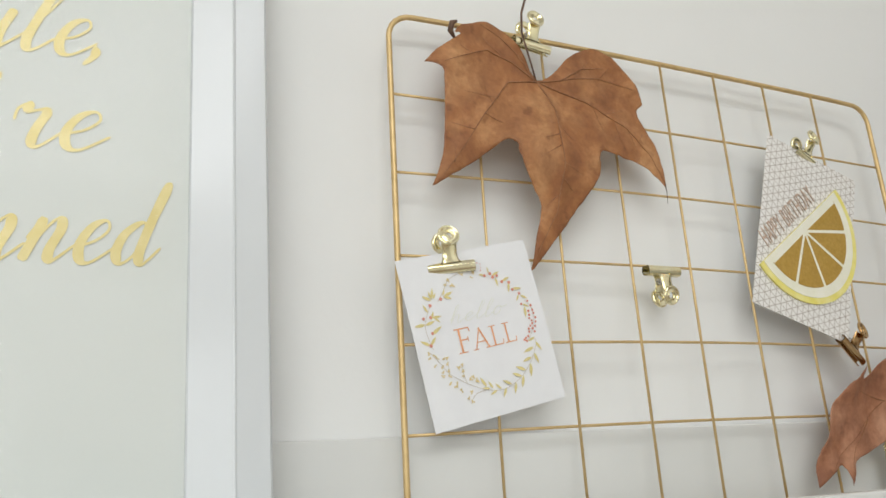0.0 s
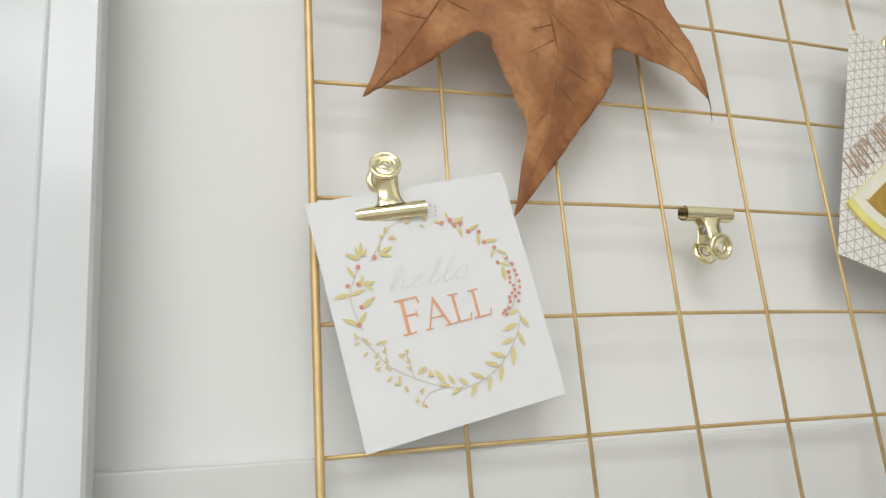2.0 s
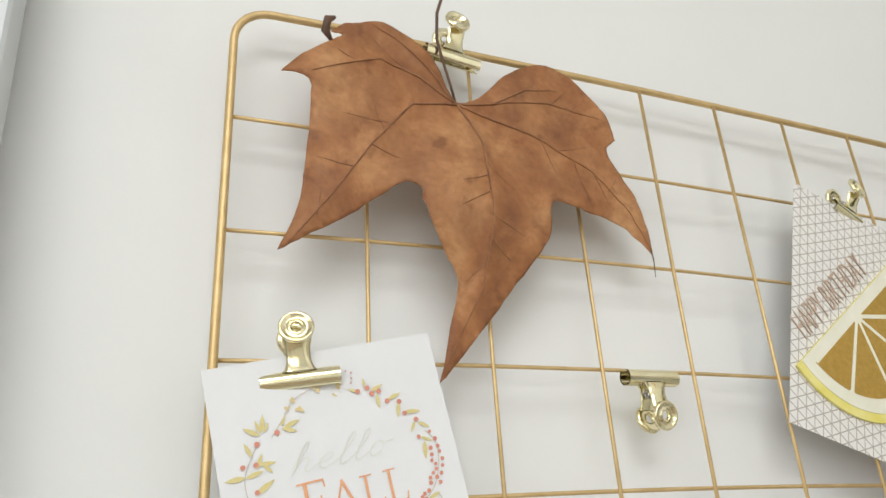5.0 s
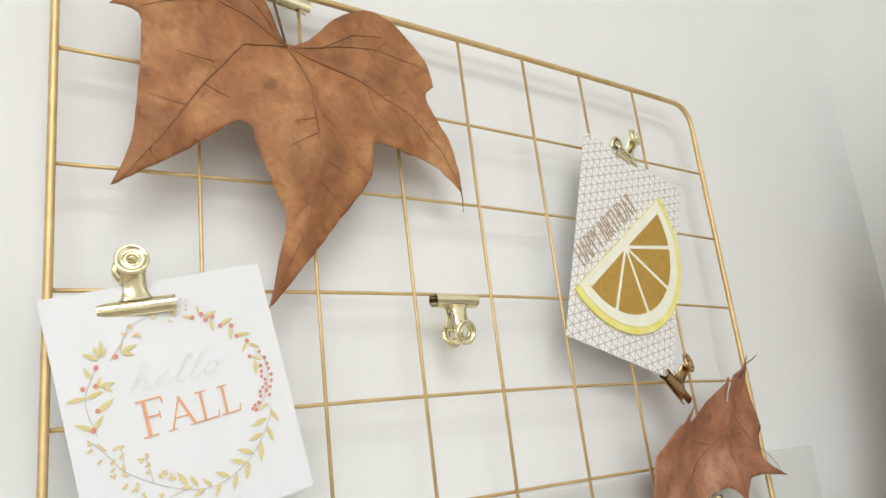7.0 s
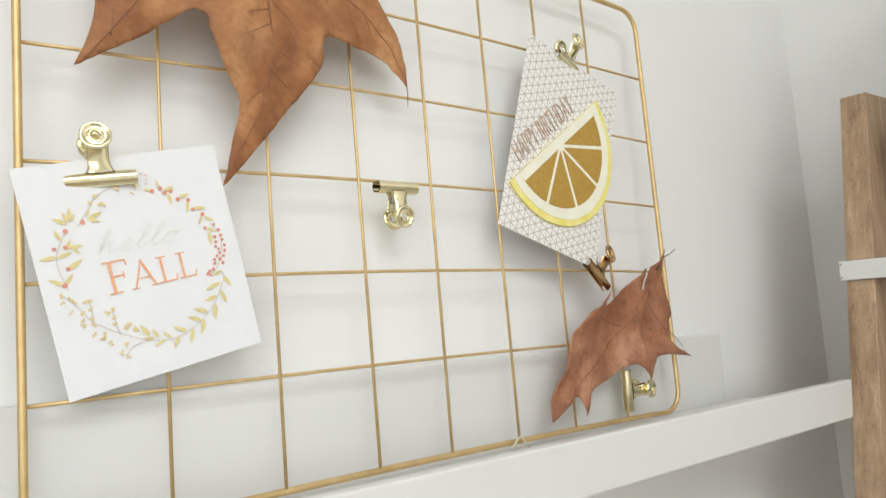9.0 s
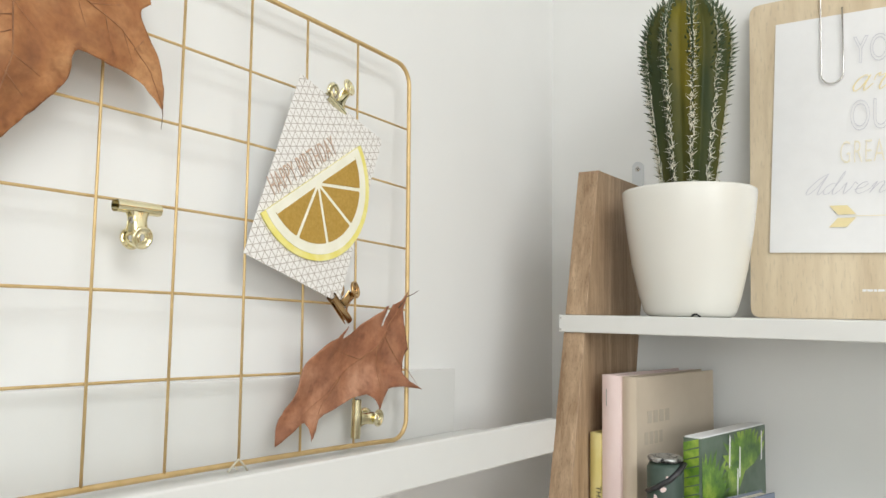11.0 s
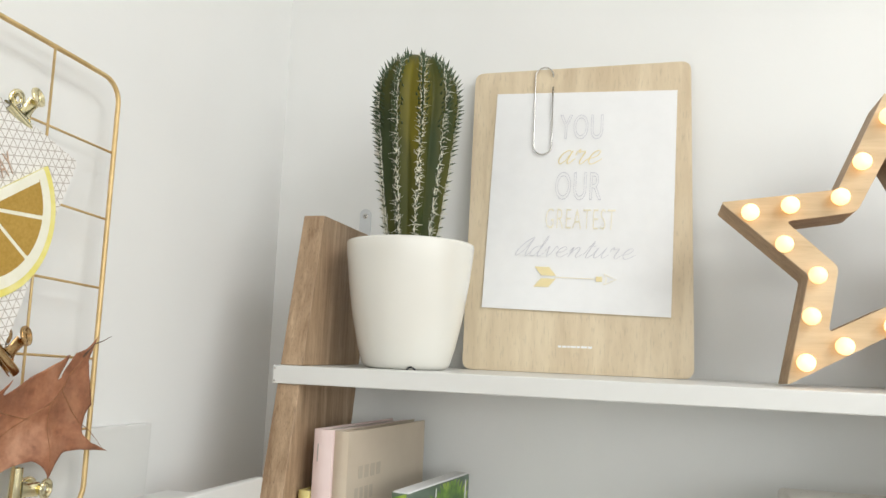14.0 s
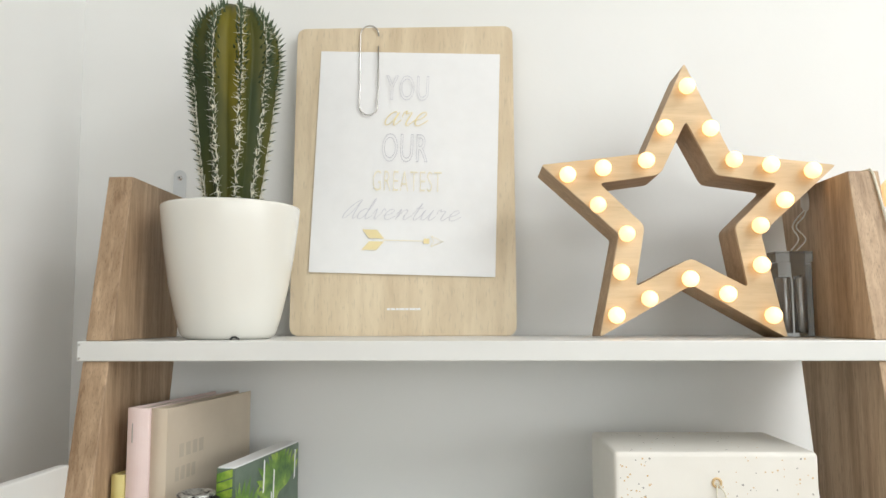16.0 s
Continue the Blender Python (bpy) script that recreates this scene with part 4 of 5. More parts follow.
for keys in STEMS:
    run = [Vector(p) / 1000 for p in glide(keys, 5)]
    prev = None
    for i, p in enumerate(run):
        d = (run[min(i + 1, len(run) - 1)] - run[max(i - 1, 0)]).normalized()
        o = Vector((-d.y, d.x)) * 0.00017
        cur = [st.verts.new((q.x, PY - 0.00005, q.y)) for q in (p - o, p + o)]
        if prev:
            st.faces.new((prev[0], prev[1], cur[1], cur[0]))
        prev = cur
for sprig, wide in ((SPRIG_RIGHT, 1.0), (SPRIG_LEFT, 0.95), (SPRIG_TOP, 1.0)):
    for x, z, ang, ln in sprig:
        ink(INK_LEAF, "painted_leaf", x / 1000, z / 1000, radians(ang), ln * wide / 1000)
for x, z in BERRIES:
    ink(INK_BERRY, "painted_berry", x / 1000, z / 1000, 0, rnd.uniform(0.00105, 0.00125))
for x, z in BERRY_BUNCH:
    ink(INK_BERRY, "painted_berry", x / 1000, z / 1000, 0, rnd.uniform(0.0008, 0.00105))
for x, z in BUDS:
    for q in range(3):
        t = rnd.uniform(0, 2.1) + q * 2.1
        ink(INK_BUD, "painted_bud", x / 1000, z / 1000, t, rnd.uniform(0.0013, 0.0019))
for x, z in ((8.4, 47.9), (10.7, 46.7), (9.7, 42.1), (10.4, 44.3)):
    ink(INK_BERRY, "painted_berry", x / 1000, z / 1000, 0, 0.0004)
part("painted_stem", st, STEMINK, card)
handwriting("hello_lettering", "hello", 0.0099, 0.0056, 0.0003, 0.0006, PALEINK, card, pose(-0.0245, PY - 0.00015, 0.0092, 90, 0, 0), "pale sage handwritten hello", shear=0.6)
fx = -0.0236
for ch, sz in (("F", 0.0172), ("A", 0.0143), ("L", 0.0143), ("L", 0.0143)):
    serif_letter("fall_letter", ch, sz, ORANGE, card, pose(fx, PY - 0.00015, -0.0122, 90, 0, 0), "orange serif capital letter")
    fx += SERIF[ch][0] * sz * 0.95


# ---- birthday card ----
BW, BH = 0.1150, 0.169
bcard = thing("birthday_card", pose(0.5605, 0.4425, 1.5940, 0, 19.0, 0), "white birthday card with a foil lattice and a lemon slice", "card")
edge = []
for i in range(29):
    edge.append((-BW / 2 + BW * i / 28, BH / 2 + (0.0012 if i % 2 else 0)))
for i in range(41):
    edge.append((BW / 2 + (0.0009 if i % 2 else 0), BH / 2 - BH * i / 40))
edge += [(-BW / 2, -BH / 2)]
part("card_front", plate(bmesh.new(), edge, -0.0005, 0.0), LATTICE, bcard)
part("card_back", boxed(-BW / 2 + 0.001, BW / 2 - 0.001, 0.0006, 0.0010, -BH / 2 + 0.0005, BH / 2 - 0.001), CARDW, bcard)


def half_disc(r, dz=0.0, n=40, x_scale=1.0):
    """Half a disc below its straight edge."""
    return [(r * x_scale * math.cos(math.pi + math.pi * k / n), r * math.sin(math.pi + math.pi * k / n) + dz) for k in range(n + 1)]


rind = part("lemon_rind", plate(bmesh.new(), half_disc(0.0750, x_scale=0.933), -0.0026, -0.0008), LEMON, bcard, "raised yellow lemon rind", m=pose(-0.0121, 0, 0.0072, 0, -52.8, 0))
part("lemon_pith", plate(bmesh.new(), half_disc(0.0692, 0.0, x_scale=0.932), -0.0031, -0.0025), PITH, rind)
for k in range(5):
    a0, a1 = 180 + 36 * k + 1.6, 216 + 36 * k - 1.6
    mid = radians((a0 + a1) / 2)
    hub = (0.0045 * math.cos(mid), -0.0065 + 0.0045 * math.sin(mid))
    seg = [hub] + [(0.0565 * math.cos(radians(a0 + (a1 - a0) * i / 8)), 0.0596 * math.sin(radians(a0 + (a1 - a0) * i / 8)) - (0.0065 if k in (0, 4) and i == (0 if k == 0 else 8) else 0.0)) for i in range(9)]
    part("lemon_segment", plate(bmesh.new(), rounded(seg, 0.0012, 2), -0.0034, -0.0030), PULP, rind)
writing("birthday_lettering", "HAPPY BIRTHDAY", 0.0262, ROSEFOIL, rind, pose(-0.005, -0.0012, 0.0055, 90, 0, 0), "rose-gold tall lettering", weight=-0.0003, stretch=0.40, spacing=1.06, depth=0.0002)


# ---- framed poster ----
FX1, FZ0 = 0.0657, LBASE + 0.0040
FWID, FHEI = 0.40, 0.50
poster = thing("framed_poster", pose(FX1, 0.4185, FZ0, -2.2, 0, 0), "white framed poster with gold script lettering under glass", "picture")
D = 0.030


def mitred(x0, x1, z0, z1, prof):
    """A frame swept round a rectangle; prof gives (inset, depth) pairs of the moulding."""
    bm = bmesh.new()
    rings = []
    for ins, y in prof:
        rings.append([bm.verts.new((x, y, z)) for x, z in ((x0 + ins, z0 + ins), (x1 - ins, z0 + ins), (x1 - ins, z1 - ins), (x0 + ins, z1 - ins))])
    n = len(prof)
    for i in range(n):
        A, B = rings[i], rings[(i + 1) % n]
        for k in range(4):
            bm.faces.new((A[k], A[(k + 1) % 4], B[(k + 1) % 4], B[k]))
    bmesh.ops.recalc_face_normals(bm, faces=bm.faces)
    return bm


part("frame_moulding", mitred(-FWID, 0, 0, FHEI, [(0, D), (0, 0.0018), (0.0016, 0.0), (0.0200, 0.0), (0.0211, -0.0006), (0.0222, 0.0003), (0.0460, 0.0060), (0.0468, 0.0075), (0.0468, 0.016), (0.030, 0.016), (0.030, D)]), FRAMEW, poster)
part("poster_sheet", boxed(-FWID + 0.045, -0.045, 0.0112, 0.0122, 0.045, FHEI - 0.045), POSTERW, poster)
gl = part("glass_pane", boxed(-FWID + 0.0470, -0.0470, 0.0083, 0.0098, 0.0470, FHEI - 0.0470), GLASS, poster)
gl.visible_shadow = False
part("backing_board", boxed(-FWID + 0.031, -0.031, 0.0165, 0.026, 0.031, FHEI - 0.031), BEIGE, poster)
TY = 0.0108
# each line ends at x1; its letters run back from there
for body, x1, z, step in (("ule", -0.0285, 1.6785, 0.0245), (",", -0.0215, 1.6785, 0.0245), ("re", -0.0190, 1.6165, 0.0285), ("'", -0.0830, 1.6165, 0.0245), ("nned", 0.0112, 1.5480, 0.0225), (".", -0.0620, 1.4790, 0.024)):
    w = sum(SCRIPT[ch][0] for ch in body) * step
    handwriting("gold_lettering", body, step, 0.0255, 0.0016, 0.0062, GOLDFOIL, poster, pose(x1 - FX1 - w - 0.0115, TY, z - FZ0, 90, 0, 0), "gold foil script lettering", shear=0.33)


# ---- ladder shelf ----
SX, SZ = 0.850, 1.486
LEAN_S = 0.2


def post_front(z):
    return 0.891 - LEAN_S * (1.654 - z)


def post_piece(y0, y1, z0, z1, depth=0.163):
    bm = bmesh.new()
    box(bm, 0, 1, y0, y1, 0, 1)
    for v in bm.verts:
        z = z0 if v.co.z < 0.5 else z1
        v.co.x = post_front(z) + (depth if v.co.x > 0.5 else 0)
        v.co.z = z
    bmesh.ops.bevel(bm, geom=bm.edges[:], offset=0.0007, segments=1, affect="EDGES")
    return bm


# the rack stands a little out of level, and what is on it with it
TILT = pose(0, 0.3, SZ, 0.26, 0, 0) @ pose(0, -0.3, -SZ)
rack = thing("ladder_shelf", TILT, "leaning ladder shelf with oak side posts and white boards", "shelf")
for y0, y1 in ((0.3250, 0.3505), (-0.434, -0.4035)):
    part("side_post", post_piece(y0, y1, 0.0, 1.2015), OAK, rack, "wood-grained oak laminate post")
    part("side_post", post_piece(y0, y1, 1.2215, SZ - 0.0192), OAK, rack, "wood-grained oak laminate post")
    part("side_post", post_piece(y0, y1, SZ + 0.0002, 1.654), OAK, rack, "wood-grained oak laminate post")
part("shelf_board", boxed(SX, WX - 0.002, -0.440, 0.3550, SZ - 0.019, SZ, 0.0012), LACQUER, rack, "white lacquered shelf board")
part("shelf_board", boxed(0.797, WX - 0.002, -0.440, 0.3550, 1.2018, 1.2212, 0.0012), LACQUER, rack, "white lacquered shelf board")
for y in (0.3525,):
    for dz in (-0.003, -0.016):
        nub = lathe(bmesh.new(), [(0, 0.0006), (0.0009, 0.0004), (0.0011, 0)], 10)
        part("cover_pin", nub, DOTGREY, rack, m=pose(SX, y, SZ + dz, 0, -90, 0), smooth=True)

brk = thing("wall_bracket", pose(WX - 0.0002, 0.3435, 1.652, 0, 0, -90), "small pale metal wall bracket with a cross-head screw", "bracket")
pl = [(-0.008, 0.0), (0.008, 0.0)] + [(0.008 * math.cos(math.pi * k / 10), 0.036 + 0.008 * math.sin(math.pi * k / 10)) for k in range(11)]
part("plate", plate(bmesh.new(), pl, -0.0018, 0), FRAMEW, brk)
scr = lathe(bmesh.new(), [(0, 0.0010), (0.0012, 0.0012), (0.0028, 0.0010), (0.0036, 0.0)], 20)
screw = part("screw", scr, STEEL, brk, "steel screw head", smooth=True, m=pose(0, -0.0018, 0.034, 90, 0, 0))
part("screw_slot", boxed(-0.0019, 0.0019, -0.0004, 0.0004, 0.0011, 0.00135), BLACK, screw)
part("screw_slot", boxed(-0.0004, 0.0004, -0.0019, 0.0019, 0.0012, 0.00138), BLACK, screw)


# ---- cactus ----
cact = thing("potted_cactus", TILT @ pose(0.935, 0.2355, SZ), "artificial columnar cactus in a glossy cream pot", "plant")
pot = lathe(bmesh.new(), [(0, 0.0), (0.042, 0.0), (0.046, 0.0015), (0.0495, 0.006), (0.055, 0.025), (0.0625, 0.060), (0.0685, 0.100), (0.0722, 0.133), (0.0732, 0.1445), (0.0728, 0.1468), (0.0712, 0.1478), (0.0698, 0.1463), (0.0692, 0.137), (0.066, 0.105)], 72)
for v in pot.verts:
    v.co.z *= 0.958
pot_ob = part("pot", pot, CERAMIC, cact, smooth=True)
part("pot_foot_notch", tube(bmesh.new(), [(-0.0462, -0.026, 0.0004), (-0.0466, -0.022, 0.0030), (-0.0464, -0.019, 0.0026), (-0.0462, -0.0165, 0.0005)], 0.0011, 6), BLACK, pot_ob, smooth=True)
part("soil", lathe(bmesh.new(), [(0, 0.126), (0.03, 0.125), (0.05, 0.122), (0.0680, 0.121)], 32), SOIL, cact)
RIBS, HC = 10, 0.242


def body_radius(t):
    """Club-shaped outline of the cactus from foot to crown."""
    if t < 0.72:
        return 0.0235 + 0.0245 * (t / 0.72) ** 0.75
    u = (t - 0.72) / 0.28
    return 0.048 * max(0.0, 1 - u ** 2.4) ** 0.5


def rib(q, t):
    """Radius factor: sharp ribs with rounded flanks."""
    w = abs(math.sin(RIBS * q / 2))
    return 1 - 0.16 * (1 - w) ** 0.8 + 0.02


PH0 = 0.119
cb_ = bmesh.new()
NA, NT = RIBS * 12, 46
rows_c = []
for i in range(NT + 1):
    t = 1 - (1 - i / NT) ** 1.35
    r = body_radius(t)
    rows_c.append([cb_.verts.new((r * rib(2 * math.pi * k / NA, t) * math.cos(2 * math.pi * k / NA + PH0), r * rib(2 * math.pi * k / NA, t) * math.sin(2 * math.pi * k / NA + PH0), 0.126 + HC * t)) for k in range(NA)])
for A, B in zip(rows_c, rows_c[1:]):
    for k in range(NA):
        cb_.faces.new((A[k], A[(k + 1) % NA], B[(k + 1) % NA], B[k]))
bmesh.ops.remove_doubles(cb_, verts=cb_.verts[:], dist=0.0001)
bmesh.ops.recalc_face_normals(cb_, faces=cb_.faces)
body_c = part("cactus_body", cb_, CACTUS, cact, "dark green ribbed flesh", smooth=True)


def spike(bm, p, d, ln, r):
    d = d.normalized()
    u = d.orthogonal().normalized()
    w = d.cross(u)
    base = [bm.verts.new(p + (u * math.cos(a) + w * math.sin(a)) * r) for a in (0, 2.1, 4.2)]
    tip = bm.verts.new(p + d * ln)
    for a in range(3):
        bm.faces.new((base[a], base[(a + 1) % 3], tip))


rnd = random.Random(5)
fine, dark = bmesh.new(), bmesh.new()
for k in range(RIBS):
    q = 2 * math.pi * (k + 0.5) / RIBS
    n_ar = 44
    for i in range(n_ar):
        t = 0.01 + 0.97 * i / n_ar
        r = body_radius(t) * rib(q, t)
        out = Vector((math.cos(q + PH0), math.sin(q + PH0), 0.0))
        tang = Vector((-out.y, out.x, 0))
        crown = max(0, (t - 0.74) / 0.26)
        n_dir = (out * (1 - 0.75 * crown) + Vector((0, 0, 0.35 + 1.1 * crown)))
        p = out * (r - 0.0006) + Vector((0, 0, 0.126 + HC * t))
        if t > 0.5 or i % 2 == 0:
            spike(dark, p, n_dir + tang * rnd.uniform(-0.25, 0.25), rnd.uniform(0.007, 0.0098) * (0.75 + 0.6 * min(1, t)), 0.0016 + 0.0010 * t)
        if t > 0.6:
            for sd in (-1, 1):
                qq = q + sd * rnd.uniform(0.05, 0.14)
                flank = Vector((math.cos(qq + PH0), math.sin(qq + PH0), 0.0))
                spike(dark, flank * (body_radius(t) * rib(qq, t) - 0.0008) + Vector((0, 0, 0.126 + HC * t)), n_dir + tang * sd * rnd.uniform(0.2, 0.6), rnd.uniform(0.004, 0.0085), 0.0018)
        for s in range(rnd.choice((3, 4, 6)) if t < 0.9 else 3):
            spike(fine, p, n_dir * 0.55 + tang * rnd.uniform(-1.3, 1.3) + Vector((0, 0, rnd.uniform(-0.9, 0.9))), rnd.uniform(0.005, 0.0115), 0.0006)
        for s in range(2):
            spike(fine, p + tang * rnd.uniform(-0.0015, 0.0015), n_dir * 0.15 + tang * rnd.uniform(-0.35, 0.35) + Vector((0, 0, -1 if s else 1)), rnd.uniform(0.006, 0.012), 0.0009)
tagged(part("spine_fringe", fine, SPINE, cact, "pale wispy spines along the ribs"), kind="stuff")
tagged(part("spike_fringe", dark, TOPSPINE, cact, "dark pointed spines"), kind="stuff")


# ---- wooden clipboard print ----
board = thing("wooden_print_board", TILT @ pose(1.030, 0.0567, SZ + 0.0004, -3.0, 0, -90), "pale wooden display board with a clipped lettered print", "picture board")
BW2, BH2 = 0.272, 0.388
part("board", plate(bmesh.new(), rounded([(-BW2 / 2, 0), (BW2 / 2, 0), (BW2 / 2, BH2), (-BW2 / 2, BH2)], 0.0125, 6), 0, 0.0075), PLY, board, "pale wood veneer panel with rounded corners")
bars = bmesh.new()
for i, w in enumerate((0.004, 0.0055, 0.003, 0.0065, 0.004, 0.0075, 0.005)):
    x = -0.019 + sum((0.004, 0.0055, 0.003, 0.0065, 0.004, 0.0075, 0.005)[:i]) + 0.0008 * i
    box(bars, x, x + w, -0.0003, 0.0, 0.0305, 0.0330)
part("printed_mark", bars, PAPER, board, "small white unreadable print")
PX0, PX1, PZ0, PZ1 = -0.1097, 0.1155, 0.0730, 0.3540
bm = bmesh.new()
n = 8
lo_, hi_ = [], []
for j in range(n + 1):
    for dst, off in ((lo_, -0.0004), (hi_, -0.0008)):
        lift = -0.0016 * (1 - j / n) ** 2
        dst.append([bm.verts.new((x, off + lift, PZ0 + (PZ1 - PZ0) * j / n)) for x in (PX0, PX1)])
for j in range(n):
    bm.faces.new((hi_[j][0], hi_[j][1], hi_[j + 1][1], hi_[j + 1][0]))
    bm.faces.new((lo_[j][1], lo_[j][0], lo_[j + 1][0], lo_[j + 1][1]))
    for s in (0, 1):
        bm.faces.new((lo_[j][s], hi_[j][s], hi_[j + 1][s], lo_[j + 1][s]))
for j in (0, n):
    bm.faces.new((lo_[j][0], lo_[j][1], hi_[j][1], hi_[j][0]))
bmesh.ops.recalc_face_normals(bm, faces=bm.faces)
sheet = solo("lettered_print", bm, PAPER, "white paper print with grey and yellow lettering, clipped to the board", "print", m=TILT @ pose(1.030, 0.0567, SZ + 0.0004, -3.0, 0, -90) @ pose(0.003, -0.0002, 0.2135, 0, 1.8, 0) @ pose(-0.003, 0, -0.2135))
PH, PXC, PYF = PZ1 - PZ0, 0.006, -0.0030


def line(text, v, size, mat, label, **k):
    writing("lettering", text, size, mat, sheet, pose(PXC + k.pop("dx", 0), PYF + k.pop("dy", 0), PZ1 - v * PH, 90, 0, 0), label, depth=0.0001, **k)


line("YOU", 0.222, 0.045, GREYINK, "thin double-lined grey capitals", stretch=0.54, outline=0.0005, spacing=1.1, dx=-0.004)
line("OUR", 0.502, 0.050, GREYINK, "thin double-lined grey capitals", stretch=0.51, outline=0.0005, spacing=1.1, dx=-0.0055)
line("GREATEST", 0.637, 0.038, FAINTINK, "faint yellow thin capitals", stretch=0.45, weight=-0.0011, outline=0.00045, spacing=1.1, dx=-0.001)
handwriting("lettering", "are", 0.0185, 0.0175, 0.0009, 0.0015, YELLOWINK, sheet, pose(-0.0280, PYF, PZ1 - 0.340 * PH, 90, 0, 0), "pale yellow handwriting", shear=0.45)
handwriting("lettering", "Adventure", 0.0168, 0.0128, 0.0006, 0.0010, GREYINK, sheet, pose(-0.0735, PYF, PZ1 - 0.762 * PH, 90, 0, 0), "thin grey handwriting", shear=0.5)
arrow = bmesh.new()
AX = 0.006
az = PZ1 - 0.853 * PH
box(arrow, AX - 0.028, AX + 0.030, PYF - 0.0001, PYF, az - 0.0004, az + 0.0004)
part("arrow_shaft", arrow, FAINTINK, sheet)
fl = bmesh.new()
for sg in (-1, 1):
    plate(fl, [(AX - 0.053, az + sg * 0.0125), (AX - 0.035, az + sg * 0.0125), (AX - 0.026, az + sg * 0.0018), (AX - 0.044, az + sg * 0.0018)], PYF - 0.0001, PYF)
part("arrow_feather", fl, YELLOWINK, sheet, "yellow arrow feathers")
hd = bmesh.new()
plate(hd, [(AX + 0.022, az + 0.003), (AX + 0.029, az + 0.003), (AX + 0.029, az - 0.003), (AX + 0.022, az - 0.003)], PYF - 0.0003, PYF - 0.0001)
part("arrow_block", hd, YELLOWINK, sheet)
ah = bmesh.new()
tube(ah, [(AX + 0.031, PYF, az + 0.0065), (AX + 0.0455, PYF, az), (AX + 0.031, PYF, az - 0.0065)], 0.0004, 5)
tube(ah, [(AX + 0.031, PYF, az + 0.0065), (AX + 0.0345, PYF, az), (AX + 0.031, PYF, az - 0.0065)], 0.0003, 5)
part("arrow_head", ah, FAINTINK, sheet)
# giant paperclip over the top edge
pc = []
cxp, hw = -0.0440, 0.0114
ztop, zbot = 0.3900, 0.2720
for k in range(9):
    a = math.pi * k / 8
    pc.append((cxp + hw * math.cos(a), -0.0022, ztop - hw + hw * math.sin(a)))
for k in range(9):
    a = math.pi + math.pi * k / 8
    pc.append((cxp + hw * math.cos(a), -0.0036, zbot + hw + hw * math.sin(a)))
pc.append((cxp + hw, -0.0036, 0.362))
back = [(cxp + hw, -0.0022, ztop - hw), (cxp + hw * 0.95, 0.009, ztop - hw - 0.004), (cxp + hw * 0.9, 0.0095, 0.33)]
clipbm = bmesh.new()
tube(clipbm, pc, 0.0009, 8)
tube(clipbm, back, 0.0009, 8)
solo("giant_paperclip", clipbm, STEEL, "oversized silver wire paperclip over the board's top edge", "paperclip", smooth=True, m=TILT @ pose(1.030, 0.0567, SZ + 0.0004, -3.0, 0, -90))


# ---- star lamp ----
STAR_Y, STAR_Z, R0, R1, STAR_D = -0.2545, SZ + 0.1340, 0.1650, 0.0785, 0.054
star = thing("star_marquee_lamp", TILT @ pose(0.9345, STAR_Y - 0.003, STAR_Z, -2.2, 0, -90) @ pose(0, 0, 0, 0, 0.5, 0), "wooden star marquee lamp with lit warm globe bulbs", "lamp")


def star_points(ro, ri):
    return [((ro if k % 2 == 0 else ri) * math.sin(math.pi * k / 5), (ro if k % 2 == 0 else ri) * math.cos(math.pi * k / 5)) for k in range(10)]


outer, inner = rounded(star_points(R0, R1), 0.0035, 3), rounded(star_points(0.1000, 0.0500), 0.006, 4)
part("star_face", plate(bmesh.new(), outer, 0, 0.004, [inner]), STARW, star, "pale plywood face")
rim_b = bmesh.new()
for lp, ins in ((outer, 0.985), (inner, 1.02)):
    n = len(lp)
    q = [[rim_b.verts.new((p[0] * s, y, p[1] * s)) for p in lp] for s, y in ((1.0, 0.0042), (1.0, STAR_D), (ins, STAR_D), (ins, 0.0042))]
    for a in range(4):
        A, B = q[a], q[(a + 1) % 4]
        for k in range(n):
            rim_b.faces.new((A[k], A[(k + 1) % n], B[(k + 1) % n], B[k]))
bmesh.ops.recalc_face_normals(rim_b, faces=rim_b.faces)
part("star_rim", rim_b, STARE, star, "brown wooden side walls")
bmb = bmesh.new()
lathe(bmb, [(0, 0.0175)] + [(0.0087 * math.sin(radians(a)), 0.0085 + 0.0090 * math.cos(radians(a))) for a in range(15, 151, 15)] + [(0.0050, 0.0)], 20)
bulb_mesh = finish("bulb", bmb, BULB, True)
spots = []
for k in range(5):
    a = 2 * math.pi * k / 5
    tip = Vector((0.1362 * math.sin(a), 0.1362 * math.cos(a)))
    val = Vector((0.0700 * math.sin(a + math.pi / 5), 0.0700 * math.cos(a + math.pi / 5)))
    nxt = Vector((0.1362 * math.sin(a + 2 * math.pi / 5), 0.1362 * math.cos(a + 2 * math.pi / 5)))
    spots += [tip, (tip + val) / 2, val, (val + nxt) / 2]
# hand-drilled holes, in millimetres off the even spacing
DRIFT = [(0, 0), (3, -8), (6, -2), (0, 0), (-1, 1), (0, 1), (5, 6), (-3, 9), (0, 0), (-6, 2),
         (-4, -3), (-7, -4), (-1, -1), (-2, 0), (-2, -4), (0, -5), (0, -4), (-7, -4), (-5, -3), (-5, -7)]
spots = [p + Vector(d) * 0.00092 for p, d in zip(spots, DRIFT)]
for p in spots:
    b = new("bulb", bulb_mesh)
    b.parent = star
    b.matrix_basis = pose(p.x, 0.0, p.y, 90, 0, 0)
    b["label"] = "lit warm white globe bulb"


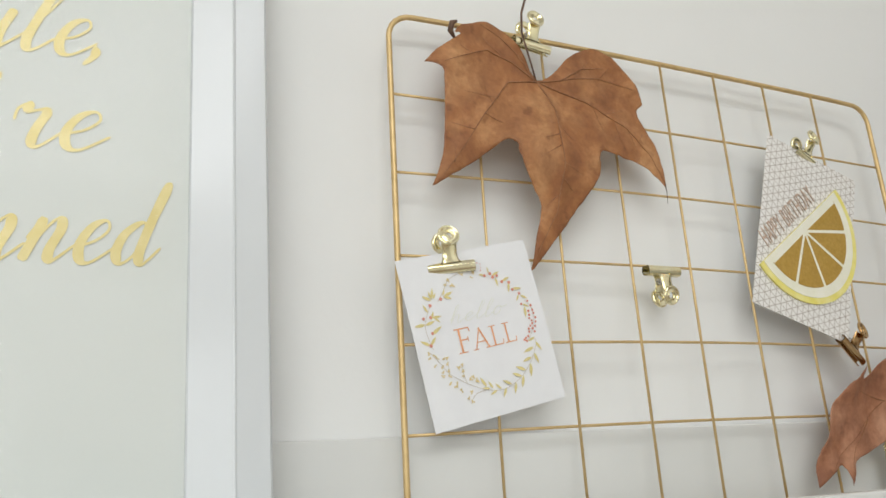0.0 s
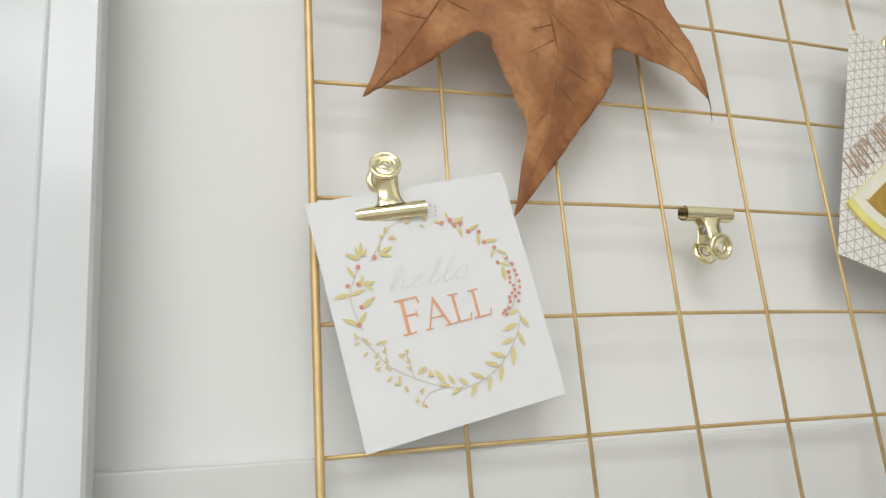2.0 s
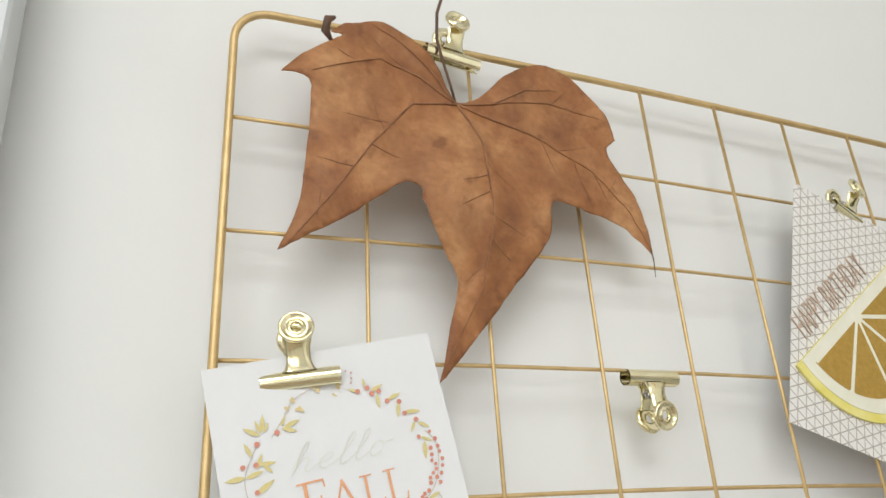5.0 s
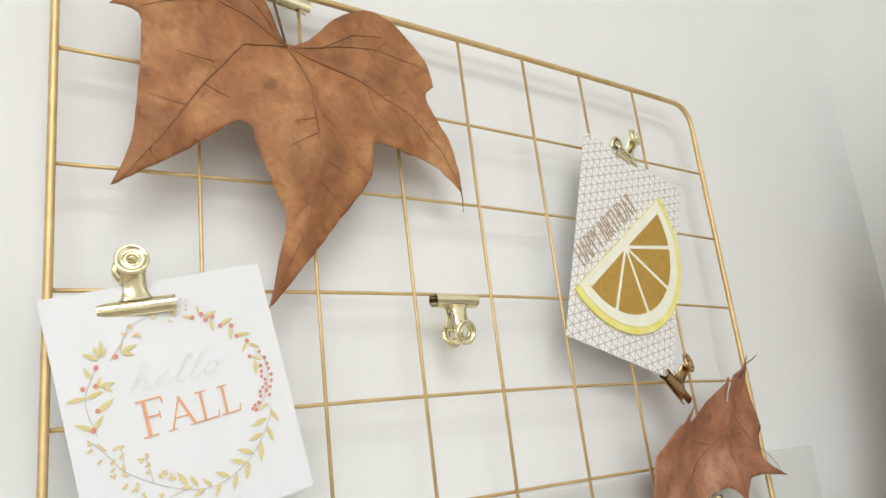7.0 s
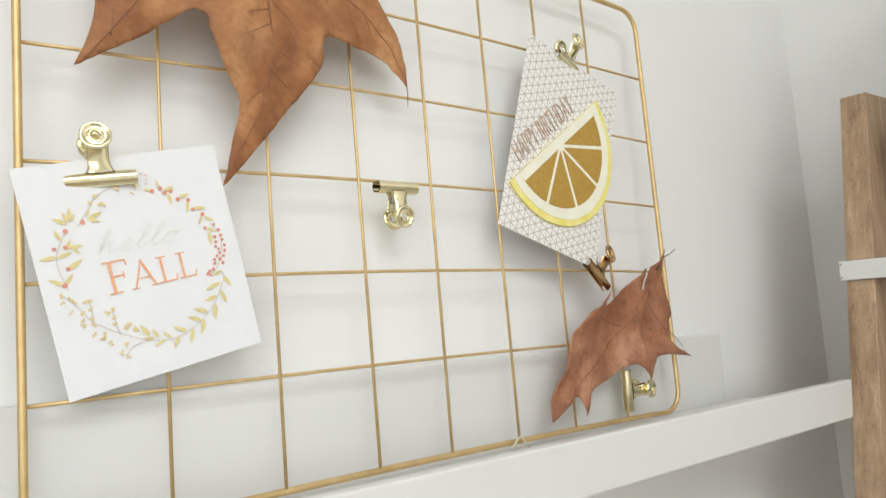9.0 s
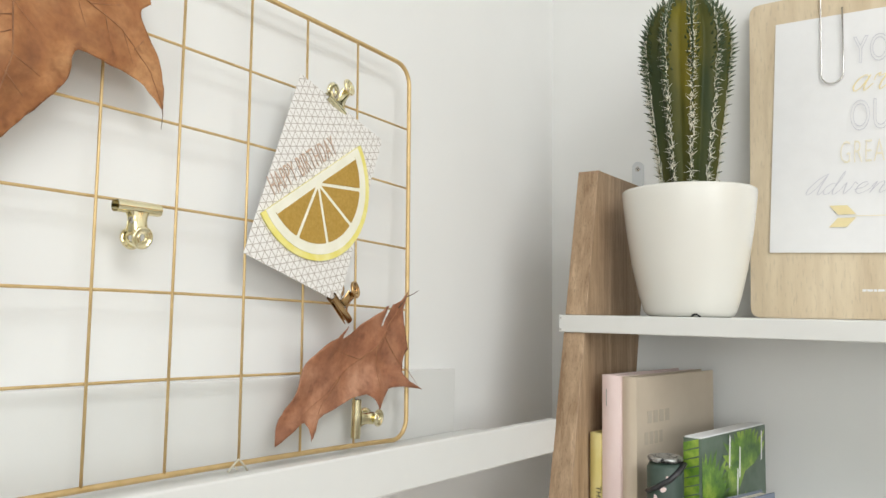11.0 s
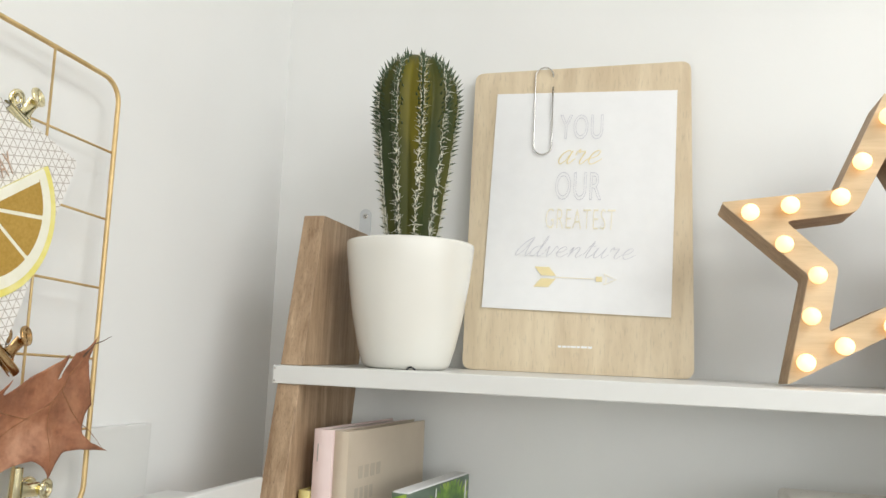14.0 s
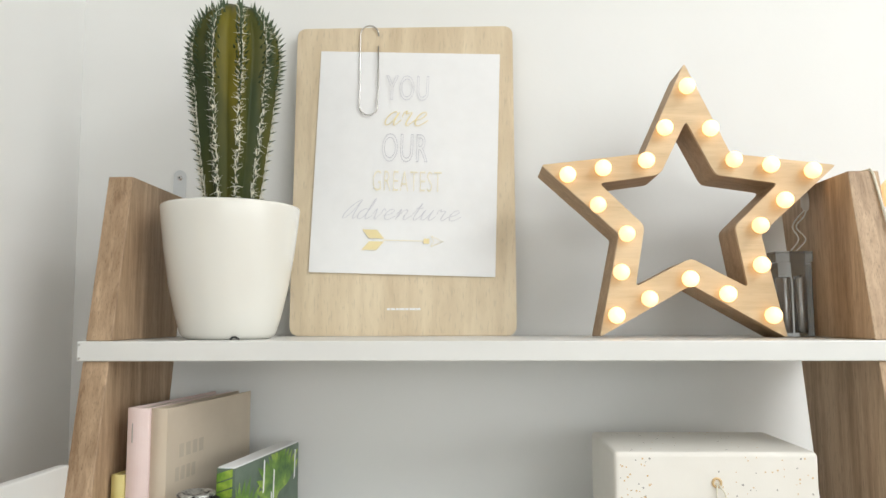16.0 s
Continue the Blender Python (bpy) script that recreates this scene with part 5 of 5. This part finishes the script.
# ---- battery case, plug and cable by the post ----
case = thing("battery_case", TILT @ pose(0.985, -0.383, SZ, 0, 0, -90), "clear plastic battery case with a metal cell, standing on the shelf", "battery case")
part("shell", boxed(-0.019, 0.019, -0.012, 0.012, 0.0, 0.082, 0.002), CLEAR, case)
part("lid", boxed(-0.022, 0.020, -0.014, 0.014, 0.0824, 0.0945, 0.002), CLEAR, case, "clear plastic lid")
part("cell", lathe(bmesh.new(), [(0, 0.004), (0.0068, 0.004), (0.0072, 0.005), (0.0072, 0.064), (0.0062, 0.066), (0.003, 0.066), (0.003, 0.068), (0, 0.068)], 24), STEEL, case, "bright steel cell", smooth=True, m=pose(0.008, -0.002, 0))
part("cell", lathe(bmesh.new(), [(0, 0.004), (0.0068, 0.004), (0.0072, 0.005), (0.0072, 0.064), (0.0062, 0.066), (0, 0.066)], 24), STEEL, case, "bright steel cell", smooth=True, m=pose(-0.0075, 0.002, 0))
cable = bmesh.new()
for s in (-1, 1):
    tube(cable, [tuple(p) for p in glide([(0.002 + 0.003 * s, -0.004, 0.0945), (0.012 + 0.004 * s, -0.006, 0.108), (0.004 + 0.002 * s, -0.006, 0.122), (0.013 + 0.003 * s, -0.004, 0.134), (0.0205, -0.002, 0.144)], 5)], 0.0008, 6)
part("cable", cable, PLUGM, case, "thin milky cable", smooth=True)
part("plug", lathe(bmesh.new(), [(0, 0.0), (0.004, 0.001), (0.0065, 0.006), (0.0065, 0.016), (0.004, 0.021), (0, 0.022)], 20), PLUGM, case, "milky plastic switch", smooth=True, m=pose(0.021, -0.002, 0.140))

garland = thing("light_garland", TILT @ pose(post_front(1.654) + 0.004, -0.424, 1.654), "string of warm globe lights hung over the post", "string lights")
gb = bmesh.new()
tube(gb, [(0.08, 0.004, 0.0012), (0.03, 0.002, 0.0016), (-0.004, -0.002, 0.0016), (-0.0065, -0.0035, -0.004), (-0.012, -0.006, -0.030), (-0.020, -0.009, -0.065)], 0.0013, 6)
part("cord", gb, CREAMTHREAD, garland, smooth=True)
gg = lathe(bmesh.new(), [(0, 0.019)] + [(0.019 * math.sin(radians(a)), 0.019 * math.cos(radians(a))) for a in range(15, 166, 15)] + [(0, -0.019)], 24)
part("globe", gg, GLOBE, garland, "lit warm woven globe", smooth=True, m=pose(0.0, -0.033, -0.022))


# ---- lower shelf: box and books ----
LZ = 1.2214
gift = thing("keepsake_box", TILT @ pose(0.860, -0.2520, LZ, 0, 0, -90), "cream cardboard box with gold and grey specks and a thread tie", "box")
part("box_body", boxed(-0.0930, 0.0930, 0.0012, 0.124, 0, 0.118, 0.003), GREYCARD, gift)
part("box_lid", boxed(-0.0950, 0.0950, 0.0, 0.126, 0.062, 0.1605, 0.0045, 3), GREYCARD, gift)
rnd = random.Random(21)
for nm, mt, cnt in (("grey_specks", DOTGREY, 60), ("gold_specks", DOTGOLD, 90)):
    sp = bmesh.new()
    for _ in range(cnt):
        x = rnd.choice((rnd.uniform(0.0, 0.09), rnd.uniform(-0.09, -0.06)))
        z = rnd.uniform(0.066, 0.156)
        r = rnd.uniform(0.0005, 0.0011)
        sp.faces.new([sp.verts.new((x + r * math.cos(a), -0.00025, z + r * math.sin(a))) for a in (0, 1.05, 2.1, 3.14, 4.19, 5.24)])
    for _ in range(cnt // 4):
        x, y, r = rnd.uniform(-0.088, 0.088), rnd.uniform(0.004, 0.118), rnd.uniform(0.0006, 0.0012)
        sp.faces.new([sp.verts.new((x + r * math.cos(a), y + r * math.sin(a), 0.1608)) for a in (0, 1.05, 2.1, 3.14, 4.19, 5.24)])
    tagged(part(nm, sp, mt, gift), kind="stuff")
ey = lathe(bmesh.new(), [(0.0026, -0.0006), (0.0030, 0.0010), (0.0042, 0.0012), (0.0050, 0.0003), (0.0050, -0.0006), (0.0026, -0.0006)], 24)
part("eyelet", ey, DOTGOLD, gift, "small gold eyelet", smooth=True, m=pose(0.0, -0.0005, 0.1325, 90, 0, 0))
lp = bmesh.new()
tube(lp, [(0.0005, 0.002, 0.1325), (-0.0005, -0.003, 0.131), (-0.0015, -0.0035, 0.120), (-0.003, -0.003, 0.104), (0.001, -0.003, 0.092), (0.008, -0.003, 0.095), (0.0105, -0.003, 0.108), (0.006, -0.0035, 0.124), (0.001, -0.003, 0.131)], 0.0008, 6)
part("thread_loop", lp, CREAMTHREAD, gift, "cream thread loop", smooth=True)


def book(x, y, thick, depth, height, cover, label, angle=-10.0, pages=PAGES):
    """A standing book, its spine towards local -x; y is the left face of the spine."""
    b = thing("book", TILT @ pose(x, y, LZ, 0, 0, angle), label, "book", group="books on the lower shelf")
    c = bmesh.new()
    box(c, 0.0, depth, -0.0022, 0.0, 0, height, 0.0006)
    box(c, 0.0, depth, -thick, -thick + 0.0022, 0, height, 0.0006)
    n = 8
    ring = []
    for k in range(n + 1):
        t = k / n
        bul = -0.0022 * math.sin(math.pi * t)
        ring.append([c.verts.new((q + bul, -thick * t, z)) for q, z in ((0.0, 0.0), (0.0, height), (0.0024, height), (0.0024, 0.0))])
    for A, B in zip(ring, ring[1:]):
        for i in range(4):
            c.faces.new((A[i], A[(i + 1) % 4], B[(i + 1) % 4], B[i]))
    bmesh.ops.recalc_face_normals(c, faces=c.faces)
    part("cover", c, cover, b)
    part("page_block", boxed(0.003, depth - 0.003, -thick + 0.0023, -0.0023, 0.002, height - 0.0025), pages, b)
    return b


bk = book(0.862, 0.322, 0.013, 0.14, 0.1375, YELLOWC, "pale yellow book with a short dark spine title")
writing("spine_title", "THE O", 0.009, BLACK, bk, pose(-0.0026, -0.0095, 0.082, 0, 90, 180) @ pose(0, 0, 0, 0, 0, 0), depth=0.0001, align="LEFT")
bk = book(0.862, 0.308, 0.0225, 0.165, 0.2005, PINK, "pale pink cloth-covered book")
ln = bmesh.new()
box(ln, -0.0027, -0.0022, -0.0072, -0.0064, 0.168, 0.186)
part("spine_bars", ln, DOTGREY, bk, "short grey unreadable spine print")
bk = book(0.862, 0.285, 0.017, 0.175, 0.2000, BEIGE, "beige paper-covered book with faded grey lettering", pages=PAGES)
fb = bmesh.new()
for x0, w, z in ((0.022, 0.050, 0.150), (0.016, 0.040, 0.128)):
    for i in range(4):
        box(fb, x0 + i * w / 4, x0 + i * w / 4 + w / 6, -0.0174, -0.0170, z, z + 0.013)
part("cover_bars", fb, FADED, bk, "faded grey unreadable cover print")

palm = book(0.868, 0.222, 0.019, 0.155, 0.1425, DEEPGREEN, "glossy notebook with a green palm-leaf cover", pages=PAPER)
rnd = random.Random(4)
for cx, cz, rot in ((0.008, 0.075, 40), (0.100, 0.098, 120), (0.055, 0.030, 80)):
    fr_ = bmesh.new()
    for k in range(17):
        a = radians(rot - 95 + k * 12)
        ln_ = rnd.uniform(0.050, 0.070)
        c, s = math.cos(a), math.sin(a)
        pts = [(0, 0), (0.35 * ln_, 0.0052), (0.75 * ln_, 0.0040), (ln_, 0), (0.75 * ln_, -0.0040), (0.35 * ln_, -0.0052)]
        quad = [(cx + u * c - v * s, cz + u * s + v * c) for u, v in pts]
        quad = [(min(0.1535, max(0.0012, u)), min(0.1415, max(0.002, v))) for u, v in quad]
        try:
            fr_.faces.new([fr_.verts.new((u, -0.0194 - 0.0002 * (k % 2), v)) for u, v in quad])
        except ValueError:
            pass
    part("palm_frond", fr_, FROND, palm, "bright green printed palm frond")
part("page_edge", boxed(0.0008, 0.153, -0.0182, -0.0008, 0.1410, 0.1438, 0.0004), PAPER, palm, "white page edges")
gl_ = bmesh.new()
for k in range(15):
    z0 = 0.002 + k * 0.0091
    gl_.faces.new([gl_.verts.new((-0.0026, y, z)) for y, z in ((-0.0012, z0), (-0.0178, z0 + 0.006), (-0.0178, z0 + 0.0135), (-0.0012, z0 + 0.0082))])
part("spine_print", gl_, FROND, palm, "green printed palm leaf")
wh = bmesh.new()
for x, z in ((0.060, 0.120), (0.084, 0.106), (0.078, 0.084), (0.140, 0.118)):
    plate(wh, [(x, z - 0.014), (x + 0.003, z - 0.012), (x + 0.0045, z + 0.018), (x + 0.002, z + 0.020)], -0.0199, -0.0197)
tagged(part("white_gaps", wh, PAPER, palm, "white slits between the printed leaves"), kind="stuff")

flask = thing("printed_flask", TILT @ pose(0.8445, 0.2330, LZ) @ Matrix.Diagonal((1.3, 1.3, 0.935, 1)), "dark green bottle with pink printed patches and a black strap", "bottle")
part("flask_body", lathe(bmesh.new(), [(0, 0), (0.0125, 0), (0.0138, 0.002), (0.0138, 0.122), (0.012, 0.127), (0.008, 0.129), (0, 0.129)], 32), GREENC, flask, smooth=True)
part("cap", lathe(bmesh.new(), [(0.0085, 0.1292), (0.0130, 0.1296), (0.0135, 0.1330), (0.0120, 0.1345), (0.0095, 0.1340), (0.0085, 0.1325), (0, 0.1320)], 24), FOILCAP, flask, "crinkled dark silver cap", smooth=True)
part("strap", tube(bmesh.new(), [(-0.0095, 0.0105, 0.098), (-0.0142, 0.002, 0.104), (-0.0125, -0.0075, 0.113), (-0.0060, -0.0128, 0.122), (0.004, -0.0135, 0.128)], 0.0026, 8), BLACK, flask, "black strap", smooth=True)
pk = bmesh.new()
rnd = random.Random(2)
for a_c, z_c, w, h_ in ((192, 0.103, 22, 0.008), (178, 0.070, 62, 0.034), (168, 0.094, 16, 0.007), (205, 0.115, 10, 0.005)):
    loop_v = []
    for k in range(14):
        q = 2 * math.pi * k / 14
        f = rnd.uniform(0.65, 1.0)
        a = radians(a_c + w * 0.5 * f * math.cos(q))
        loop_v.append(pk.verts.new((0.01405 * math.cos(a), 0.01405 * math.sin(a), z_c + h_ * 0.5 * f * math.sin(q))))
    pk.faces.new(loop_v)
part("pink_patch", pk, PINK, flask, "pale pink printed patches")

bk = book(0.880, 0.1905, 0.016, 0.075, 0.083, BLUEGREY, "small blue-grey book with a pink spine", angle=-18)
part("pink_spine", boxed(-0.0036, -0.0026, -0.0158, -0.0002, 0.001, 0.082), PINK, bk, "pale pink spine strip")
